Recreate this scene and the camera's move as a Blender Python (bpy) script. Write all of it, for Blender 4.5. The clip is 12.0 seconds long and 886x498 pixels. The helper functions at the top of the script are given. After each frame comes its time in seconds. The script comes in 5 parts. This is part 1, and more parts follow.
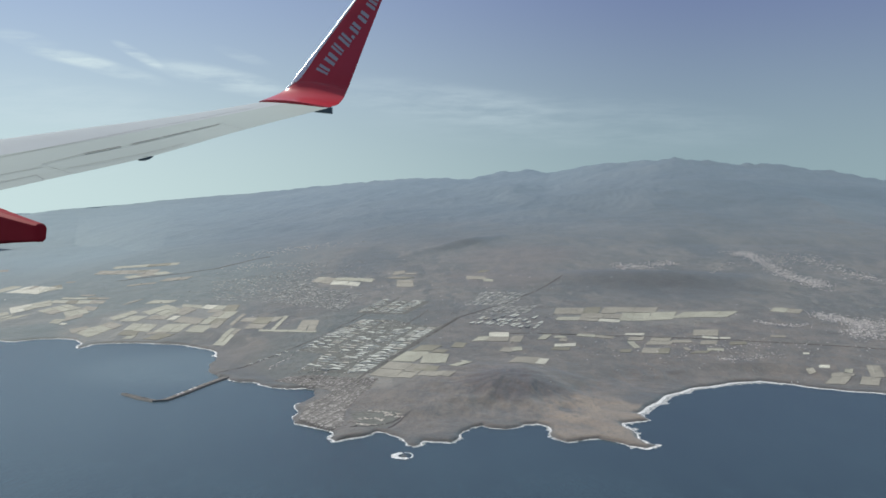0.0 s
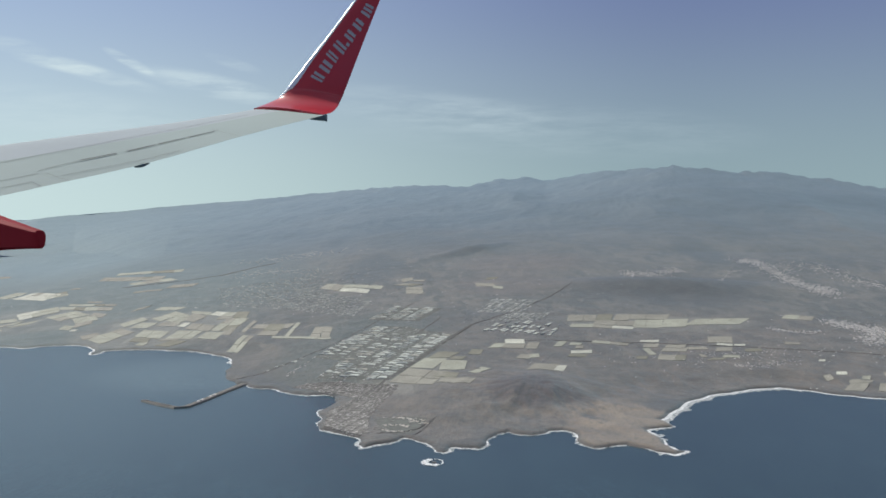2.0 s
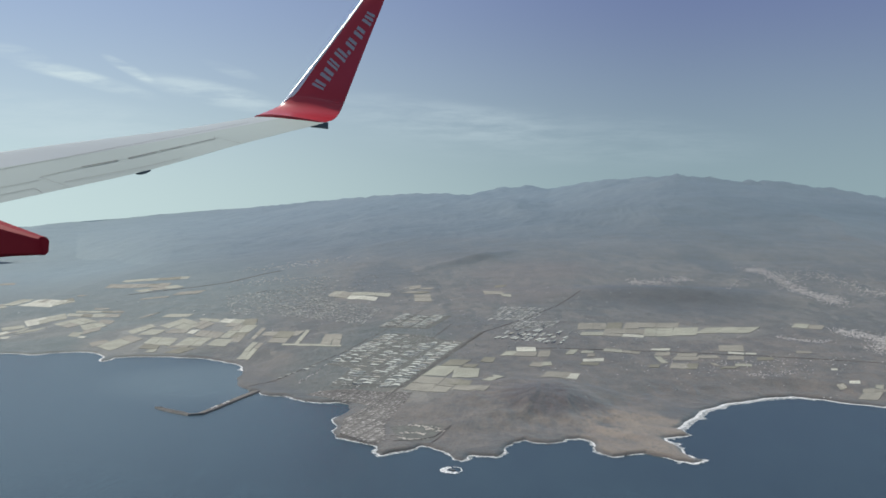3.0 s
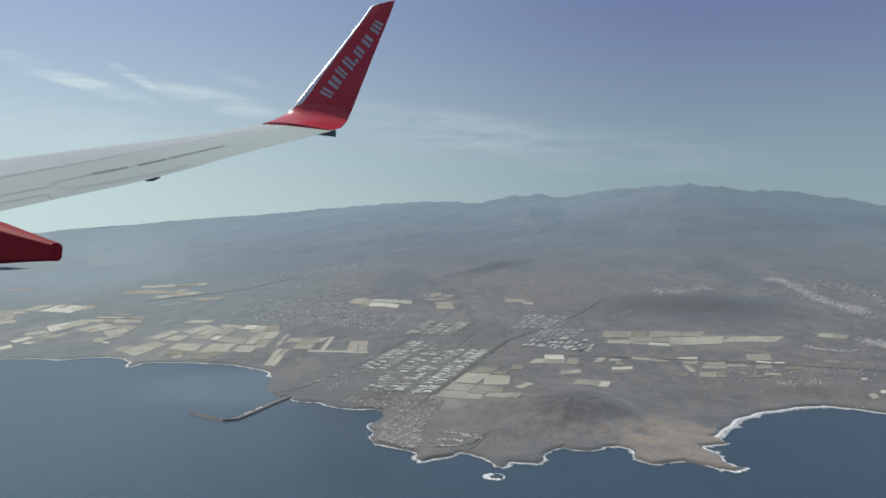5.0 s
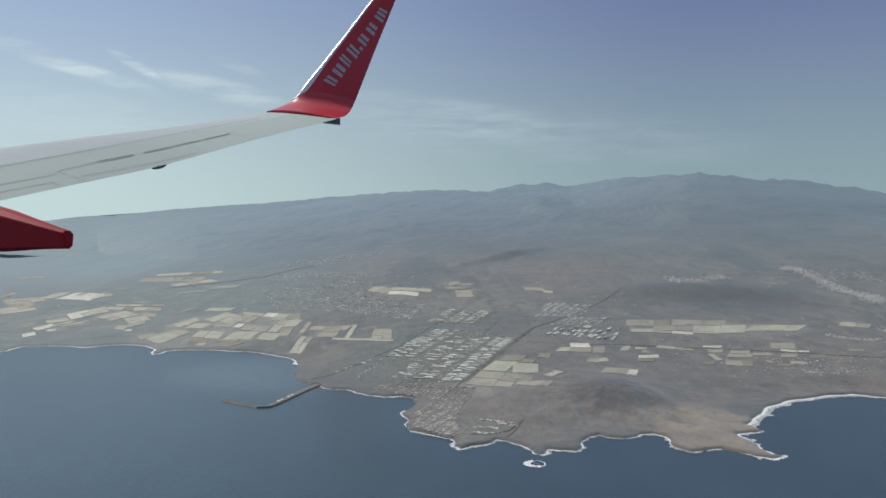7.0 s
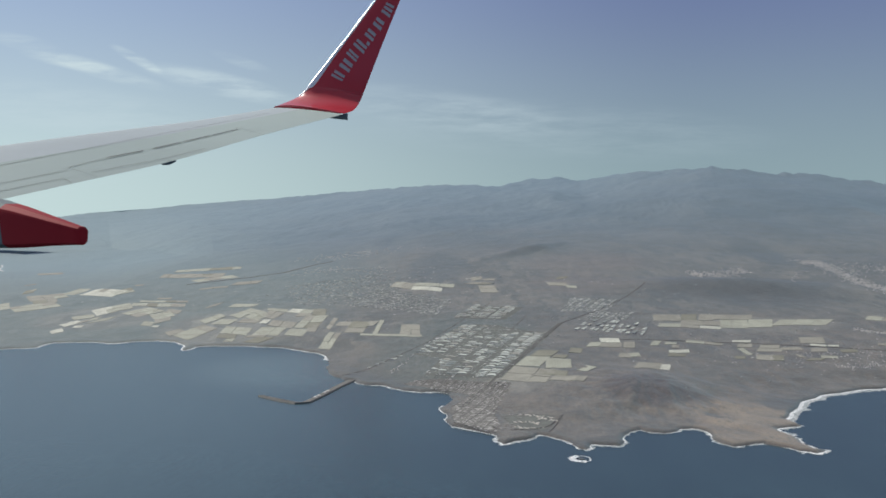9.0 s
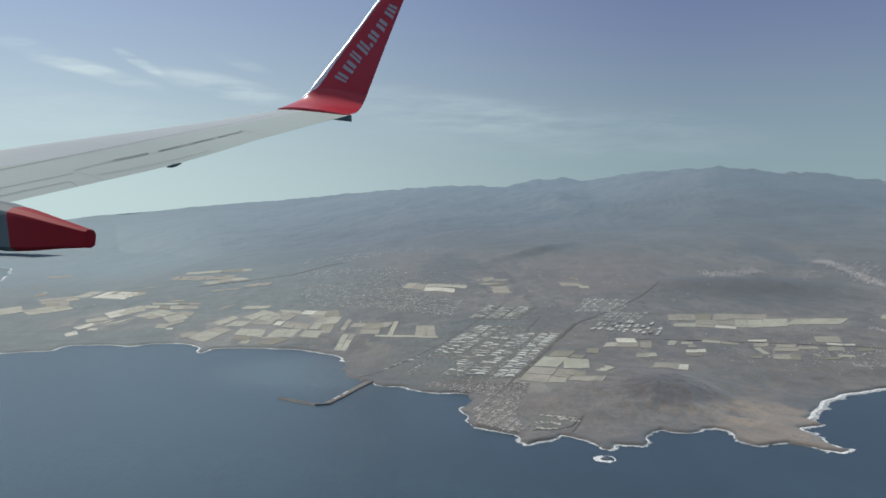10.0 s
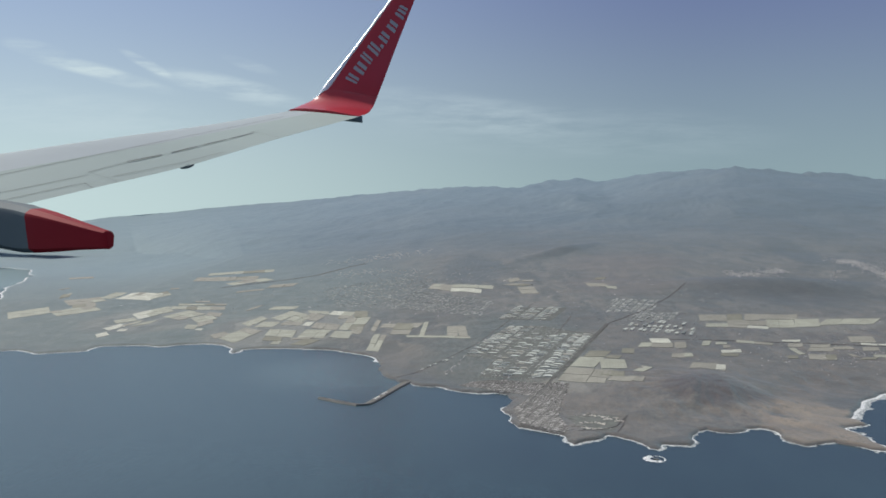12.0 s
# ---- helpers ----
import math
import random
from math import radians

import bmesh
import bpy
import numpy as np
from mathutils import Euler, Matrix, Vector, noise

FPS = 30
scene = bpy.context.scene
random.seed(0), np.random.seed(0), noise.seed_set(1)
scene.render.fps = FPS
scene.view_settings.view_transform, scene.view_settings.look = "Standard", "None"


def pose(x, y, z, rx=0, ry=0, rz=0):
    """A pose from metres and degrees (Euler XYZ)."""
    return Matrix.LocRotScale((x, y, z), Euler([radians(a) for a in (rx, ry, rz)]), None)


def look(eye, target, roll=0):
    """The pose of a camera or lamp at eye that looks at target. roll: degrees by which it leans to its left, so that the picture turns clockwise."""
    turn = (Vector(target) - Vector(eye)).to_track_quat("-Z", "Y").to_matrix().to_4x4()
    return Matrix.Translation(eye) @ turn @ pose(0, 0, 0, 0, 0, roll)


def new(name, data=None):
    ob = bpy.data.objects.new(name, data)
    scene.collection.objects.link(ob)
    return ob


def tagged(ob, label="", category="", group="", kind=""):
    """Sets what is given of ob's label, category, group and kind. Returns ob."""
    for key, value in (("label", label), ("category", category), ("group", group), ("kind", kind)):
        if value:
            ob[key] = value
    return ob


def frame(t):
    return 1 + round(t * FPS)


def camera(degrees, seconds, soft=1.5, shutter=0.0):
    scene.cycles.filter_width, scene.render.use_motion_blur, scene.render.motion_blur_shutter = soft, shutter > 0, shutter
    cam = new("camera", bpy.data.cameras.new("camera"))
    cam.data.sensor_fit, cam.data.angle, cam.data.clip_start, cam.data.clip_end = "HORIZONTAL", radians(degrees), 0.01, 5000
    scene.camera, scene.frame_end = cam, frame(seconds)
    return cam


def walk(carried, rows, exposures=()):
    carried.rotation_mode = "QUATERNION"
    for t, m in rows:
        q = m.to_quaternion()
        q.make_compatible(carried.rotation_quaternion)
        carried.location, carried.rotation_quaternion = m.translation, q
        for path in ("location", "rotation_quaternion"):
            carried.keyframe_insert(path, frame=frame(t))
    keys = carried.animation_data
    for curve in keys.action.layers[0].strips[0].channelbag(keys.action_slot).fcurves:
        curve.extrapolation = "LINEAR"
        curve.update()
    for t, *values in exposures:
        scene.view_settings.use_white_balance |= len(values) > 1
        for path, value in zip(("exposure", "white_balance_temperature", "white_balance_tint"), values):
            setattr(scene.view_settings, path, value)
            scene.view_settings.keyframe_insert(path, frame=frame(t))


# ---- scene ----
cam = camera(47.6, 12.0, soft=1.65)
PATH = [
    (0, (0.215, -0.093, 106.864), (0.181, 1.903, 106.744), -0.3),
    (0.5, (-3.282, -0.217, 106.801), (-3.31, 1.779, 106.685), -0.3),
    (1, (-7.209, -0.342, 106.746), (-7.232, 1.655, 106.633), -0.3),
    (1.5, (-11.352, -0.41, 106.644), (-11.37, 1.587, 106.534), -0.3),
    (2, (-15.618, -0.872, 106.452), (-15.634, 1.126, 106.347), -0.2),
    (2.5, (-19.718, -0.886, 106.433), (-19.733, 1.111, 106.336), -0.1),
    (3, (-24.054, -0.862, 106.238), (-24.067, 1.136, 106.149), -0.0),
    (5, (-40.402, -1.853, 105.42), (-40.421, 0.145, 105.348), 0.3),
    (5.5, (-44.355, -2.255, 105.271), (-44.376, -0.256, 105.194), 0.3),
    (6, (-48.494, -2.789, 105.383), (-48.516, -0.79, 105.3), 0.4),
    (6.5, (-52.896, -2.955, 105.314), (-52.916, -0.957, 105.227), 0.4),
    (7, (-56.803, -3.438, 105.314), (-56.823, -1.44, 105.219), 0.4),
    (9, (-73.376, -5.252, 106.108), (-73.404, -3.255, 106.002), 0.2),
    (9.5, (-77.992, -5.451, 106.171), (-78.019, -3.454, 106.064), 0.0),
    (10, (-81.914, -5.652, 106.083), (-81.947, -3.655, 105.979), -0.1),
    (10.5, (-86.137, -5.856, 106.058), (-86.175, -3.859, 105.956), -0.1),
    (11, (-90.596, -6.215, 105.938), (-90.639, -4.218, 105.835), -0.1),
    (11.5, (-94.979, -6.322, 105.836), (-95.024, -4.325, 105.734), -0.2),
    (12, (-99.018, -6.532, 105.825), (-99.065, -4.536, 105.723), -0.2),
]
walk(cam, [(t, look(eye, target, roll)) for t, eye, target, roll in PATH], [(0, 0.09), (2.5, 0.06), (5, 0.01), (12, 0.0)])

# ---- sky and sun ----
SUN_TO = Vector((-0.58, 0.42, 0.70)).normalized()
sun_data = bpy.data.lights.new("sun", "SUN")
sun_data.energy, sun_data.angle, sun_data.color = 3.8, radians(0.5), (1.0, 0.95, 0.87)
sun = new("sun", sun_data)
sun.matrix_world = look((-300, 200, 900), Vector((-300, 200, 900)) - SUN_TO)


class Nodes:
    """Short ways to add nodes to a tree."""

    def __init__(self, tree):
        self.tree = tree
        tree.nodes.clear()

    def add(self, kind, inputs=(), operation="", distance=""):
        n = self.tree.nodes.new(kind)
        if operation:
            n.operation = operation
        if distance:
            n.distance = distance
        for k, v in dict(inputs).items():
            if isinstance(v, bpy.types.NodeSocket):
                self.tree.links.new(v, n.inputs[k])
            else:
                n.inputs[k].default_value = v
        return n

    def math(self, op, a, b=0.0, clamp=False):
        n = self.add("ShaderNodeMath", operation=op)
        n.use_clamp = clamp
        for k, v in enumerate((a, b)):
            if isinstance(v, bpy.types.NodeSocket):
                self.tree.links.new(v, n.inputs[k])
            else:
                n.inputs[k].default_value = v
        return n.outputs[0]

    def mix(self, f, a, b):
        n = self.add("ShaderNodeMix")
        n.data_type = "RGBA"
        for k, v in ((0, f), (6, a), (7, b)):
            if isinstance(v, bpy.types.NodeSocket):
                self.tree.links.new(v, n.inputs[k])
            else:
                n.inputs[k].default_value = v
        return n.outputs[2]

    def noise(self, vec, scale, detail=5.0, rough=0.55):
        return self.add("ShaderNodeTexNoise", {"Vector": vec, "Scale": scale, "Detail": detail, "Roughness": rough}).outputs["Fac"]

    def ramp(self, f, lo, hi, a=0.0, b=1.0):
        n = self.add("ShaderNodeMapRange", {0: f, 1: lo, 2: hi, 3: a, 4: b})
        n.interpolation_type = "SMOOTHSTEP"
        return n.outputs[0]


def rgb(r, g, b):
    return (r, g, b, 1.0)


world = bpy.data.worlds.new("sky")
scene.world = world
world.use_nodes = True
w = Nodes(world.node_tree)
sky = w.add("ShaderNodeTexSky")
sky.sky_type, sky.sun_disc = "NISHITA", False
sky.sun_elevation, sky.sun_rotation = math.asin(SUN_TO.z), math.atan2(SUN_TO.x, SUN_TO.y)
sky.altitude, sky.air_density, sky.dust_density, sky.ozone_density = 1500.0, 1.0, 3.0, 2.0
way = w.add("ShaderNodeTexCoord").outputs["Generated"]
axes = w.add("ShaderNodeSeparateXYZ", {0: way})
ahead = w.math("MAXIMUM", axes.outputs[1], 0.05)
su, sv = w.math("DIVIDE", axes.outputs[0], ahead), w.math("DIVIDE", axes.outputs[2], ahead)
flat = w.add("ShaderNodeCombineXYZ", {0: su, 1: sv}).outputs[0]
SKY_GAIN = 0.12
dome = w.add("ShaderNodeVectorMath", {0: sky.outputs[0], 3: SKY_GAIN}, operation="SCALE").outputs[0]
dome = w.mix(0.55, dome, w.add("ShaderNodeRGBToBW", {0: dome}).outputs[0])
# dust near the horizon, paler towards the sun
level = w.math("SQRT", w.math("ADD", w.math("MULTIPLY", axes.outputs[0], axes.outputs[0]), w.math("MULTIPLY", axes.outputs[1], axes.outputs[1])))
level = w.math("MAXIMUM", level, 0.01)
rise = w.math("DIVIDE", axes.outputs[2], level)
flat_sun = Vector((SUN_TO.x, SUN_TO.y)).normalized()
toward = w.math("DIVIDE", w.math("ADD", w.math("MULTIPLY", axes.outputs[0], flat_sun.x), w.math("MULTIPLY", axes.outputs[1], flat_sun.y)), level)
low = w.ramp(rise, -0.02, 0.24, 1.0, 0.0)
side = w.ramp(toward, 0.36, 1.0)
pale = w.mix(side, rgb(0.275, 0.380, 0.412), rgb(0.585, 0.735, 0.735))
high = w.mix(side, rgb(0.145, 0.192, 0.362), rgb(0.335, 0.447, 0.655))
dust = w.mix(low, high, pale)
base = w.mix(w.ramp(rise, 1.1, 0.35), dome, dust)


def streak(cu, cv, length, width, slope, strength):
    """One soft cirrus band: centre, half length and half width in the sky, slope, strength."""
    du, dv = w.math("SUBTRACT", su, cu), w.math("SUBTRACT", sv, cv)
    along = w.math("DIVIDE", du, length)
    across = w.math("DIVIDE", w.math("SUBTRACT", dv, w.math("MULTIPLY", du, slope)), width)
    r = w.math("ADD", w.math("MULTIPLY", along, along), w.math("MULTIPLY", across, across))
    return w.math("MULTIPLY", w.ramp(r, 1.0, 0.0), strength)


bands = None
for row in ((-0.385, 0.132, 0.060, 0.009, -0.2, 0.75), (-0.345, 0.120, 0.070, 0.009, -0.25, 0.6), (-0.318, 0.134, 0.030, 0.007, -0.5, 0.95),
            (-0.235, 0.110, 0.090, 0.014, -0.22, 0.75), (-0.215, 0.132, 0.035, 0.007, -0.3, 0.3), (-0.43, 0.150, 0.04, 0.01, -0.2, 0.4),
            (-0.02, 0.086, 0.15, 0.024, -0.12, 0.26), (0.10, 0.066, 0.25, 0.035, -0.05, 0.14), (-0.4, 0.085, 0.2, 0.03, -0.1, 0.35)):
    one = streak(*row)
    bands = one if bands is None else w.math("ADD", bands, one)
turned = w.add("ShaderNodeMapping", {"Vector": flat, "Rotation": (0, 0, 0.24), "Scale": (9.0, 60.0, 1.0)}).outputs[0]
wisps = w.math("MULTIPLY", w.ramp(w.noise(turned, 1.0, 8.0, 0.66), 0.32, 0.66), bands, clamp=True)
cloudy = w.mix(wisps, base, rgb(0.57, 0.69, 0.74))
out = w.add("ShaderNodeOutputWorld", {0: w.add("ShaderNodeBackground", {0: cloudy, 1: 1.0}).outputs[0]})

# ---- materials ----


def material(name):
    m = bpy.data.materials.new(name)
    m.use_nodes = True
    return m, Nodes(m.node_tree)


def finish(m, n, color, rough=0.8, bump=None, bump_size=0.1, **more):
    inputs = {"Base Color": color, "Roughness": rough}
    if bump is not None:
        inputs["Normal"] = n.add("ShaderNodeBump", {"Height": bump, "Distance": bump_size, "Strength": 1.0}).outputs[0]
    inputs.update({k.replace("_", " "): v for k, v in more.items()})
    b = n.add("ShaderNodeBsdfPrincipled", inputs)
    n.add("ShaderNodeOutputMaterial", {0: b.outputs[0]})
    return m


def place(n):
    return n.add("ShaderNodeTexCoord").outputs["Object"]


def spot(n, vec, cx, cy, rx, ry, edge=0.5):
    """1 inside an ellipse on the ground, soft towards its rim."""
    a = n.add("ShaderNodeSeparateXYZ", {0: vec})
    dx = n.math("DIVIDE", n.math("SUBTRACT", a.outputs[0], cx), rx)
    dy = n.math("DIVIDE", n.math("SUBTRACT", a.outputs[1], cy), ry)
    return n.ramp(n.math("ADD", n.math("MULTIPLY", dx, dx), n.math("MULTIPLY", dy, dy)), 1.0 + edge, 1.0 - edge)


def slant(n, vec, cx, cy, along, across, turn, edge=0.5):
    """1 inside an ellipse that lies askew on the ground."""
    a = n.add("ShaderNodeSeparateXYZ", {0: vec})
    dx, dy = n.math("SUBTRACT", a.outputs[0], cx), n.math("SUBTRACT", a.outputs[1], cy)
    ca, sa = math.cos(radians(turn)), math.sin(radians(turn))
    p = n.math("DIVIDE", n.math("ADD", n.math("MULTIPLY", dx, ca), n.math("MULTIPLY", dy, sa)), along)
    q = n.math("DIVIDE", n.math("SUBTRACT", n.math("MULTIPLY", dy, ca), n.math("MULTIPLY", dx, sa)), across)
    return n.ramp(n.math("ADD", n.math("MULTIPLY", p, p), n.math("MULTIPLY", q, q)), 1.0 + edge, 1.0 - edge)


def soil_material():
    m, n = material("volcanic_soil")
    p = place(n)
    run = n.add("ShaderNodeMapping", {"Vector": p, "Scale": (1.0, 0.36, 1.0), "Rotation": (0, 0, -0.12)}).outputs[0]
    big, mid, fine = n.noise(p, 0.012, 6), n.noise(run, 0.09, 6, 0.6), n.noise(run, 0.55, 5, 0.65)
    c = n.mix(n.ramp(big, 0.35, 0.65), rgb(0.094, 0.084, 0.070), rgb(0.146, 0.127, 0.102))
    c = n.mix(n.math("MULTIPLY", n.ramp(mid, 0.42, 0.68), 0.65), c, rgb(0.062, 0.060, 0.058))
    patch, grain = n.noise(run, 0.24, 6, 0.7), n.noise(run, 0.35, 4, 0.6)
    c = n.mix(n.math("MULTIPLY", n.ramp(patch, 0.50, 0.72), 0.45), c, rgb(0.190, 0.163, 0.132))
    c = n.mix(n.math("MULTIPLY", n.ramp(patch, 0.46, 0.32), 0.6), c, rgb(0.052, 0.050, 0.045))
    streaks = n.noise(n.add("ShaderNodeMapping", {"Vector": p, "Rotation": (0, 0, 0.35), "Scale": (0.07, 0.05, 0.1)}).outputs[0], 1.0, 7, 0.68)
    c = n.mix(n.math("MULTIPLY", n.ramp(streaks, 0.50, 0.70), 0.30), c, rgb(0.185, 0.160, 0.130))
    c = n.mix(n.math("MULTIPLY", n.ramp(streaks, 0.48, 0.32), 0.32), c, rgb(0.066, 0.060, 0.054))
    # old field parcels and terraces on the plain
    turned = n.add("ShaderNodeMapping", {"Vector": p, "Rotation": (0, 0, -0.28), "Scale": (1.0, 0.38, 1.0)}).outputs[0]
    cells = n.add("ShaderNodeTexVoronoi", {"Vector": turned, "Scale": 0.075, "Randomness": 0.8}, distance="CHEBYCHEV").outputs["Color"]
    tone = n.add("ShaderNodeSeparateColor", {0: cells})
    a = n.add("ShaderNodeSeparateXYZ", {0: p})
    plain = n.math("MULTIPLY", n.ramp(a.outputs[1], 540.0, 600.0), n.ramp(a.outputs[1], 1250.0, 950.0))
    c = n.mix(n.math("MULTIPLY", n.math("MULTIPLY", n.ramp(tone.outputs[0], 0.6, 0.9), plain), 0.5), c, rgb(0.190, 0.165, 0.130))
    c = n.mix(n.math("MULTIPLY", n.math("MULTIPLY", n.ramp(tone.outputs[1], 0.6, 0.85), plain), 0.5), c, rgb(0.064, 0.060, 0.048))
    small = n.add("ShaderNodeTexVoronoi", {"Vector": turned, "Scale": 0.21, "Randomness": 0.9}, distance="CHEBYCHEV").outputs["Color"]
    lot = n.add("ShaderNodeSeparateColor", {0: small})
    worked = n.math("MULTIPLY", plain, n.ramp(mid, 0.42, 0.58))
    c = n.mix(n.math("MULTIPLY", n.math("MULTIPLY", n.ramp(lot.outputs[0], 0.66, 0.9), worked), 0.55), c, rgb(0.215, 0.190, 0.150))
    c = n.mix(n.math("MULTIPLY", n.math("MULTIPLY", n.ramp(lot.outputs[1], 0.66, 0.9), worked), 0.55), c, rgb(0.058, 0.056, 0.044))
    warp = n.add("ShaderNodeVectorMath", {0: p, 1: n.add("ShaderNodeVectorMath", {0: n.add("ShaderNodeTexNoise", {"Vector": p, "Scale": 0.08, "Detail": 4.0}).outputs["Color"], 3: 24.0}, operation="SCALE").outputs[0]}, operation="ADD").outputs[0]
    warm = spot(n, warp, 30, 490, 105, 75, 0.7)
    c = n.mix(n.math("MULTIPLY", warm, 0.75), c, n.mix(n.ramp(patch, 0.35, 0.65), rgb(0.118, 0.092, 0.073), rgb(0.172, 0.138, 0.105)))
    brown = spot(n, warp, 150, 640, 160, 120, 0.8)
    c = n.mix(n.math("MULTIPLY", brown, 0.72), c, n.mix(n.ramp(streaks, 0.40, 0.62), rgb(0.086, 0.066, 0.052), rgb(0.168, 0.130, 0.098)))
    tilled = spot(n, warp, -128, 632, 42, 46, 0.6)
    c = n.mix(n.math("MULTIPLY", tilled, 0.55), c, n.mix(n.ramp(mid, 0.4, 0.6), rgb(0.098, 0.080, 0.062), rgb(0.140, 0.116, 0.090)))
    gardens = spot(n, warp, -62, 650, 52, 105, 0.6)
    c = n.mix(n.math("MULTIPLY", gardens, 0.75), c, n.mix(n.ramp(grain, 0.40, 0.60), rgb(0.050, 0.060, 0.046), rgb(0.112, 0.116, 0.098)))
    sand = spot(n, warp, 84, 462, 38, 52, 0.7)
    c = n.mix(n.math("MULTIPLY", sand, 0.8), c, n.mix(n.ramp(mid, 0.3, 0.7), rgb(0.330, 0.258, 0.180), rgb(0.215, 0.162, 0.116)))
    dark = spot(n, warp, 38, 524, 25, 24, 0.7)
    c = n.mix(n.math("MULTIPLY", dark, 0.85), c, rgb(0.062, 0.044, 0.046))
    # gullies and ribs down the cone, put in as dark and pale streaks
    dx, dy = n.math("SUBTRACT", a.outputs[0], 27.0), n.math("SUBTRACT", a.outputs[1], 524.0)
    away = n.math("SQRT", n.math("ADD", n.math("MULTIPLY", dx, dx), n.math("MULTIPLY", dy, dy)))
    spokes = n.add("ShaderNodeCombineXYZ", {0: n.math("MULTIPLY", n.math("ARCTAN2", dx, n.math("MULTIPLY", dy, -1.0)), 5.5), 1: n.math("MULTIPLY", away, 0.06), 2: 0.0}).outputs[0]
    wash = n.noise(spokes, 1.0, 6, 0.66)
    flank = n.math("MULTIPLY", spot(n, warp, 26, 505, 58, 62, 0.6), n.ramp(away, 3.0, 14.0))
    c = n.mix(n.math("MULTIPLY", n.math("MULTIPLY", n.ramp(wash, 0.50, 0.36), flank), 0.75), c, rgb(0.058, 0.048, 0.044))
    c = n.mix(n.math("MULTIPLY", n.math("MULTIPLY", n.ramp(wash, 0.52, 0.66), flank), 0.6), c, rgb(0.205, 0.170, 0.132))
    scree = slant(n, warp, 1, 435, 24, 7, 25, 0.6)
    c = n.mix(n.math("MULTIPLY", scree, 0.7), c, rgb(0.060, 0.052, 0.050))
    # haze over the western plain, put into the soil colour
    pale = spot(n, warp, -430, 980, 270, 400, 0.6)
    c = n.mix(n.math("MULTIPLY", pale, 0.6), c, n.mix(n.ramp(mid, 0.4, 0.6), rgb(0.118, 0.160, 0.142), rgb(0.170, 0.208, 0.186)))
    # worked ground round the greenhouses
    for row in ((-228, 775, 62, 70, 0.75), (-352, 835, 55, 66, 0.6), (-27, 562, 26, 36, 0.6), (140, 722, 75, 26, 0.4)):
        c = n.mix(n.math("MULTIPLY", spot(n, warp, *row[:4], 0.35), row[4]), c, n.mix(tone.outputs[2], rgb(0.135, 0.126, 0.104), rgb(0.260, 0.245, 0.200)))
    dark = spot(n, warp, 106, 514, 15, 15, 0.7)
    c = n.mix(n.math("MULTIPLY", dark, 0.7), c, rgb(0.052, 0.050, 0.052))
    dark = spot(n, warp, 175, 850, 80, 60, 0.8)
    c = n.mix(n.math("MULTIPLY", dark, 0.7), c, rgb(0.055, 0.054, 0.060))
    # dark streak paints the spur's shaded face; the other two are darker patches
    scarp_shade = slant(n, warp, 18, 1096, 82, 10, 51, 0.6)
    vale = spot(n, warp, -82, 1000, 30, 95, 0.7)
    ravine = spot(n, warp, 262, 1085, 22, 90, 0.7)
    # dark basalt along the water's edge
    rock = n.math("MULTIPLY", n.ramp(n.math("ADD", a.outputs[2], n.math("MULTIPLY", mid, 1.2)), 2.0, 1.1), n.ramp(a.outputs[1], 760.0, 560.0))
    c = n.mix(n.math("MULTIPLY", rock, 0.8), c, n.mix(n.ramp(fine, 0.4, 0.65), rgb(0.040, 0.040, 0.042), rgb(0.085, 0.078, 0.072)))
    # slopes above the plain; distance haze is painted into their blue-grey colour
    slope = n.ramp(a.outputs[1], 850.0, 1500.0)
    hazy_slope = n.mix(n.ramp(n.noise(p, 0.006, 7, 0.62), 0.38, 0.62), rgb(0.088, 0.118, 0.142), rgb(0.115, 0.145, 0.168))
    # paler and bluer again, for the haze on the farther ridges
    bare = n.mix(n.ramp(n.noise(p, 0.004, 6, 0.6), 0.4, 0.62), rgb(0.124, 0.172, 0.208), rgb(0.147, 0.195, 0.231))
    hazy_slope = n.mix(n.ramp(a.outputs[1], 1350.0, 2300.0), hazy_slope, bare)
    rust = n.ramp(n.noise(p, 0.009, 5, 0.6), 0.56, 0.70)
    hazy_slope = n.mix(n.math("MULTIPLY", n.math("MULTIPLY", rust, n.ramp(a.outputs[1], 1500.0, 1100.0)), 0.35), hazy_slope, rgb(0.150, 0.122, 0.112))
    # more haze in the colour towards the west
    west_haze = n.ramp(n.math("DIVIDE", a.outputs[0], a.outputs[1]), -0.14, -0.42)
    hazy_slope = n.mix(n.math("MULTIPLY", west_haze, 0.6), hazy_slope, rgb(0.222, 0.300, 0.308))
    c = n.mix(slope, c, hazy_slope)
    c = n.mix(n.math("MULTIPLY", scarp_shade, 0.45), c, rgb(0.050, 0.060, 0.072))
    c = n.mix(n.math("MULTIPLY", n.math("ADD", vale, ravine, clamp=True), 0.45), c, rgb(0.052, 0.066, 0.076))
    clay = n.math("ADD", spot(n, warp, 45, 880, 44, 60, 0.8), spot(n, warp, 70, 1010, 60, 70, 0.8), clamp=True)
    c = n.mix(n.math("MULTIPLY", clay, 0.4), c, rgb(0.150, 0.112, 0.092))
    c = n.mix(n.math("MULTIPLY", n.math("MULTIPLY", n.ramp(fine, 0.48, 0.72), n.ramp(a.outputs[1], 1400.0, 900.0)), 0.45), c, rgb(0.05, 0.05, 0.046))
    grit = n.noise(run, 1.4, 5, 0.7)
    near = n.ramp(a.outputs[1], 1100.0, 620.0)
    c = n.mix(n.math("MULTIPLY", n.math("MULTIPLY", n.ramp(grit, 0.54, 0.68), near), 0.42), c, rgb(0.23, 0.19, 0.15))
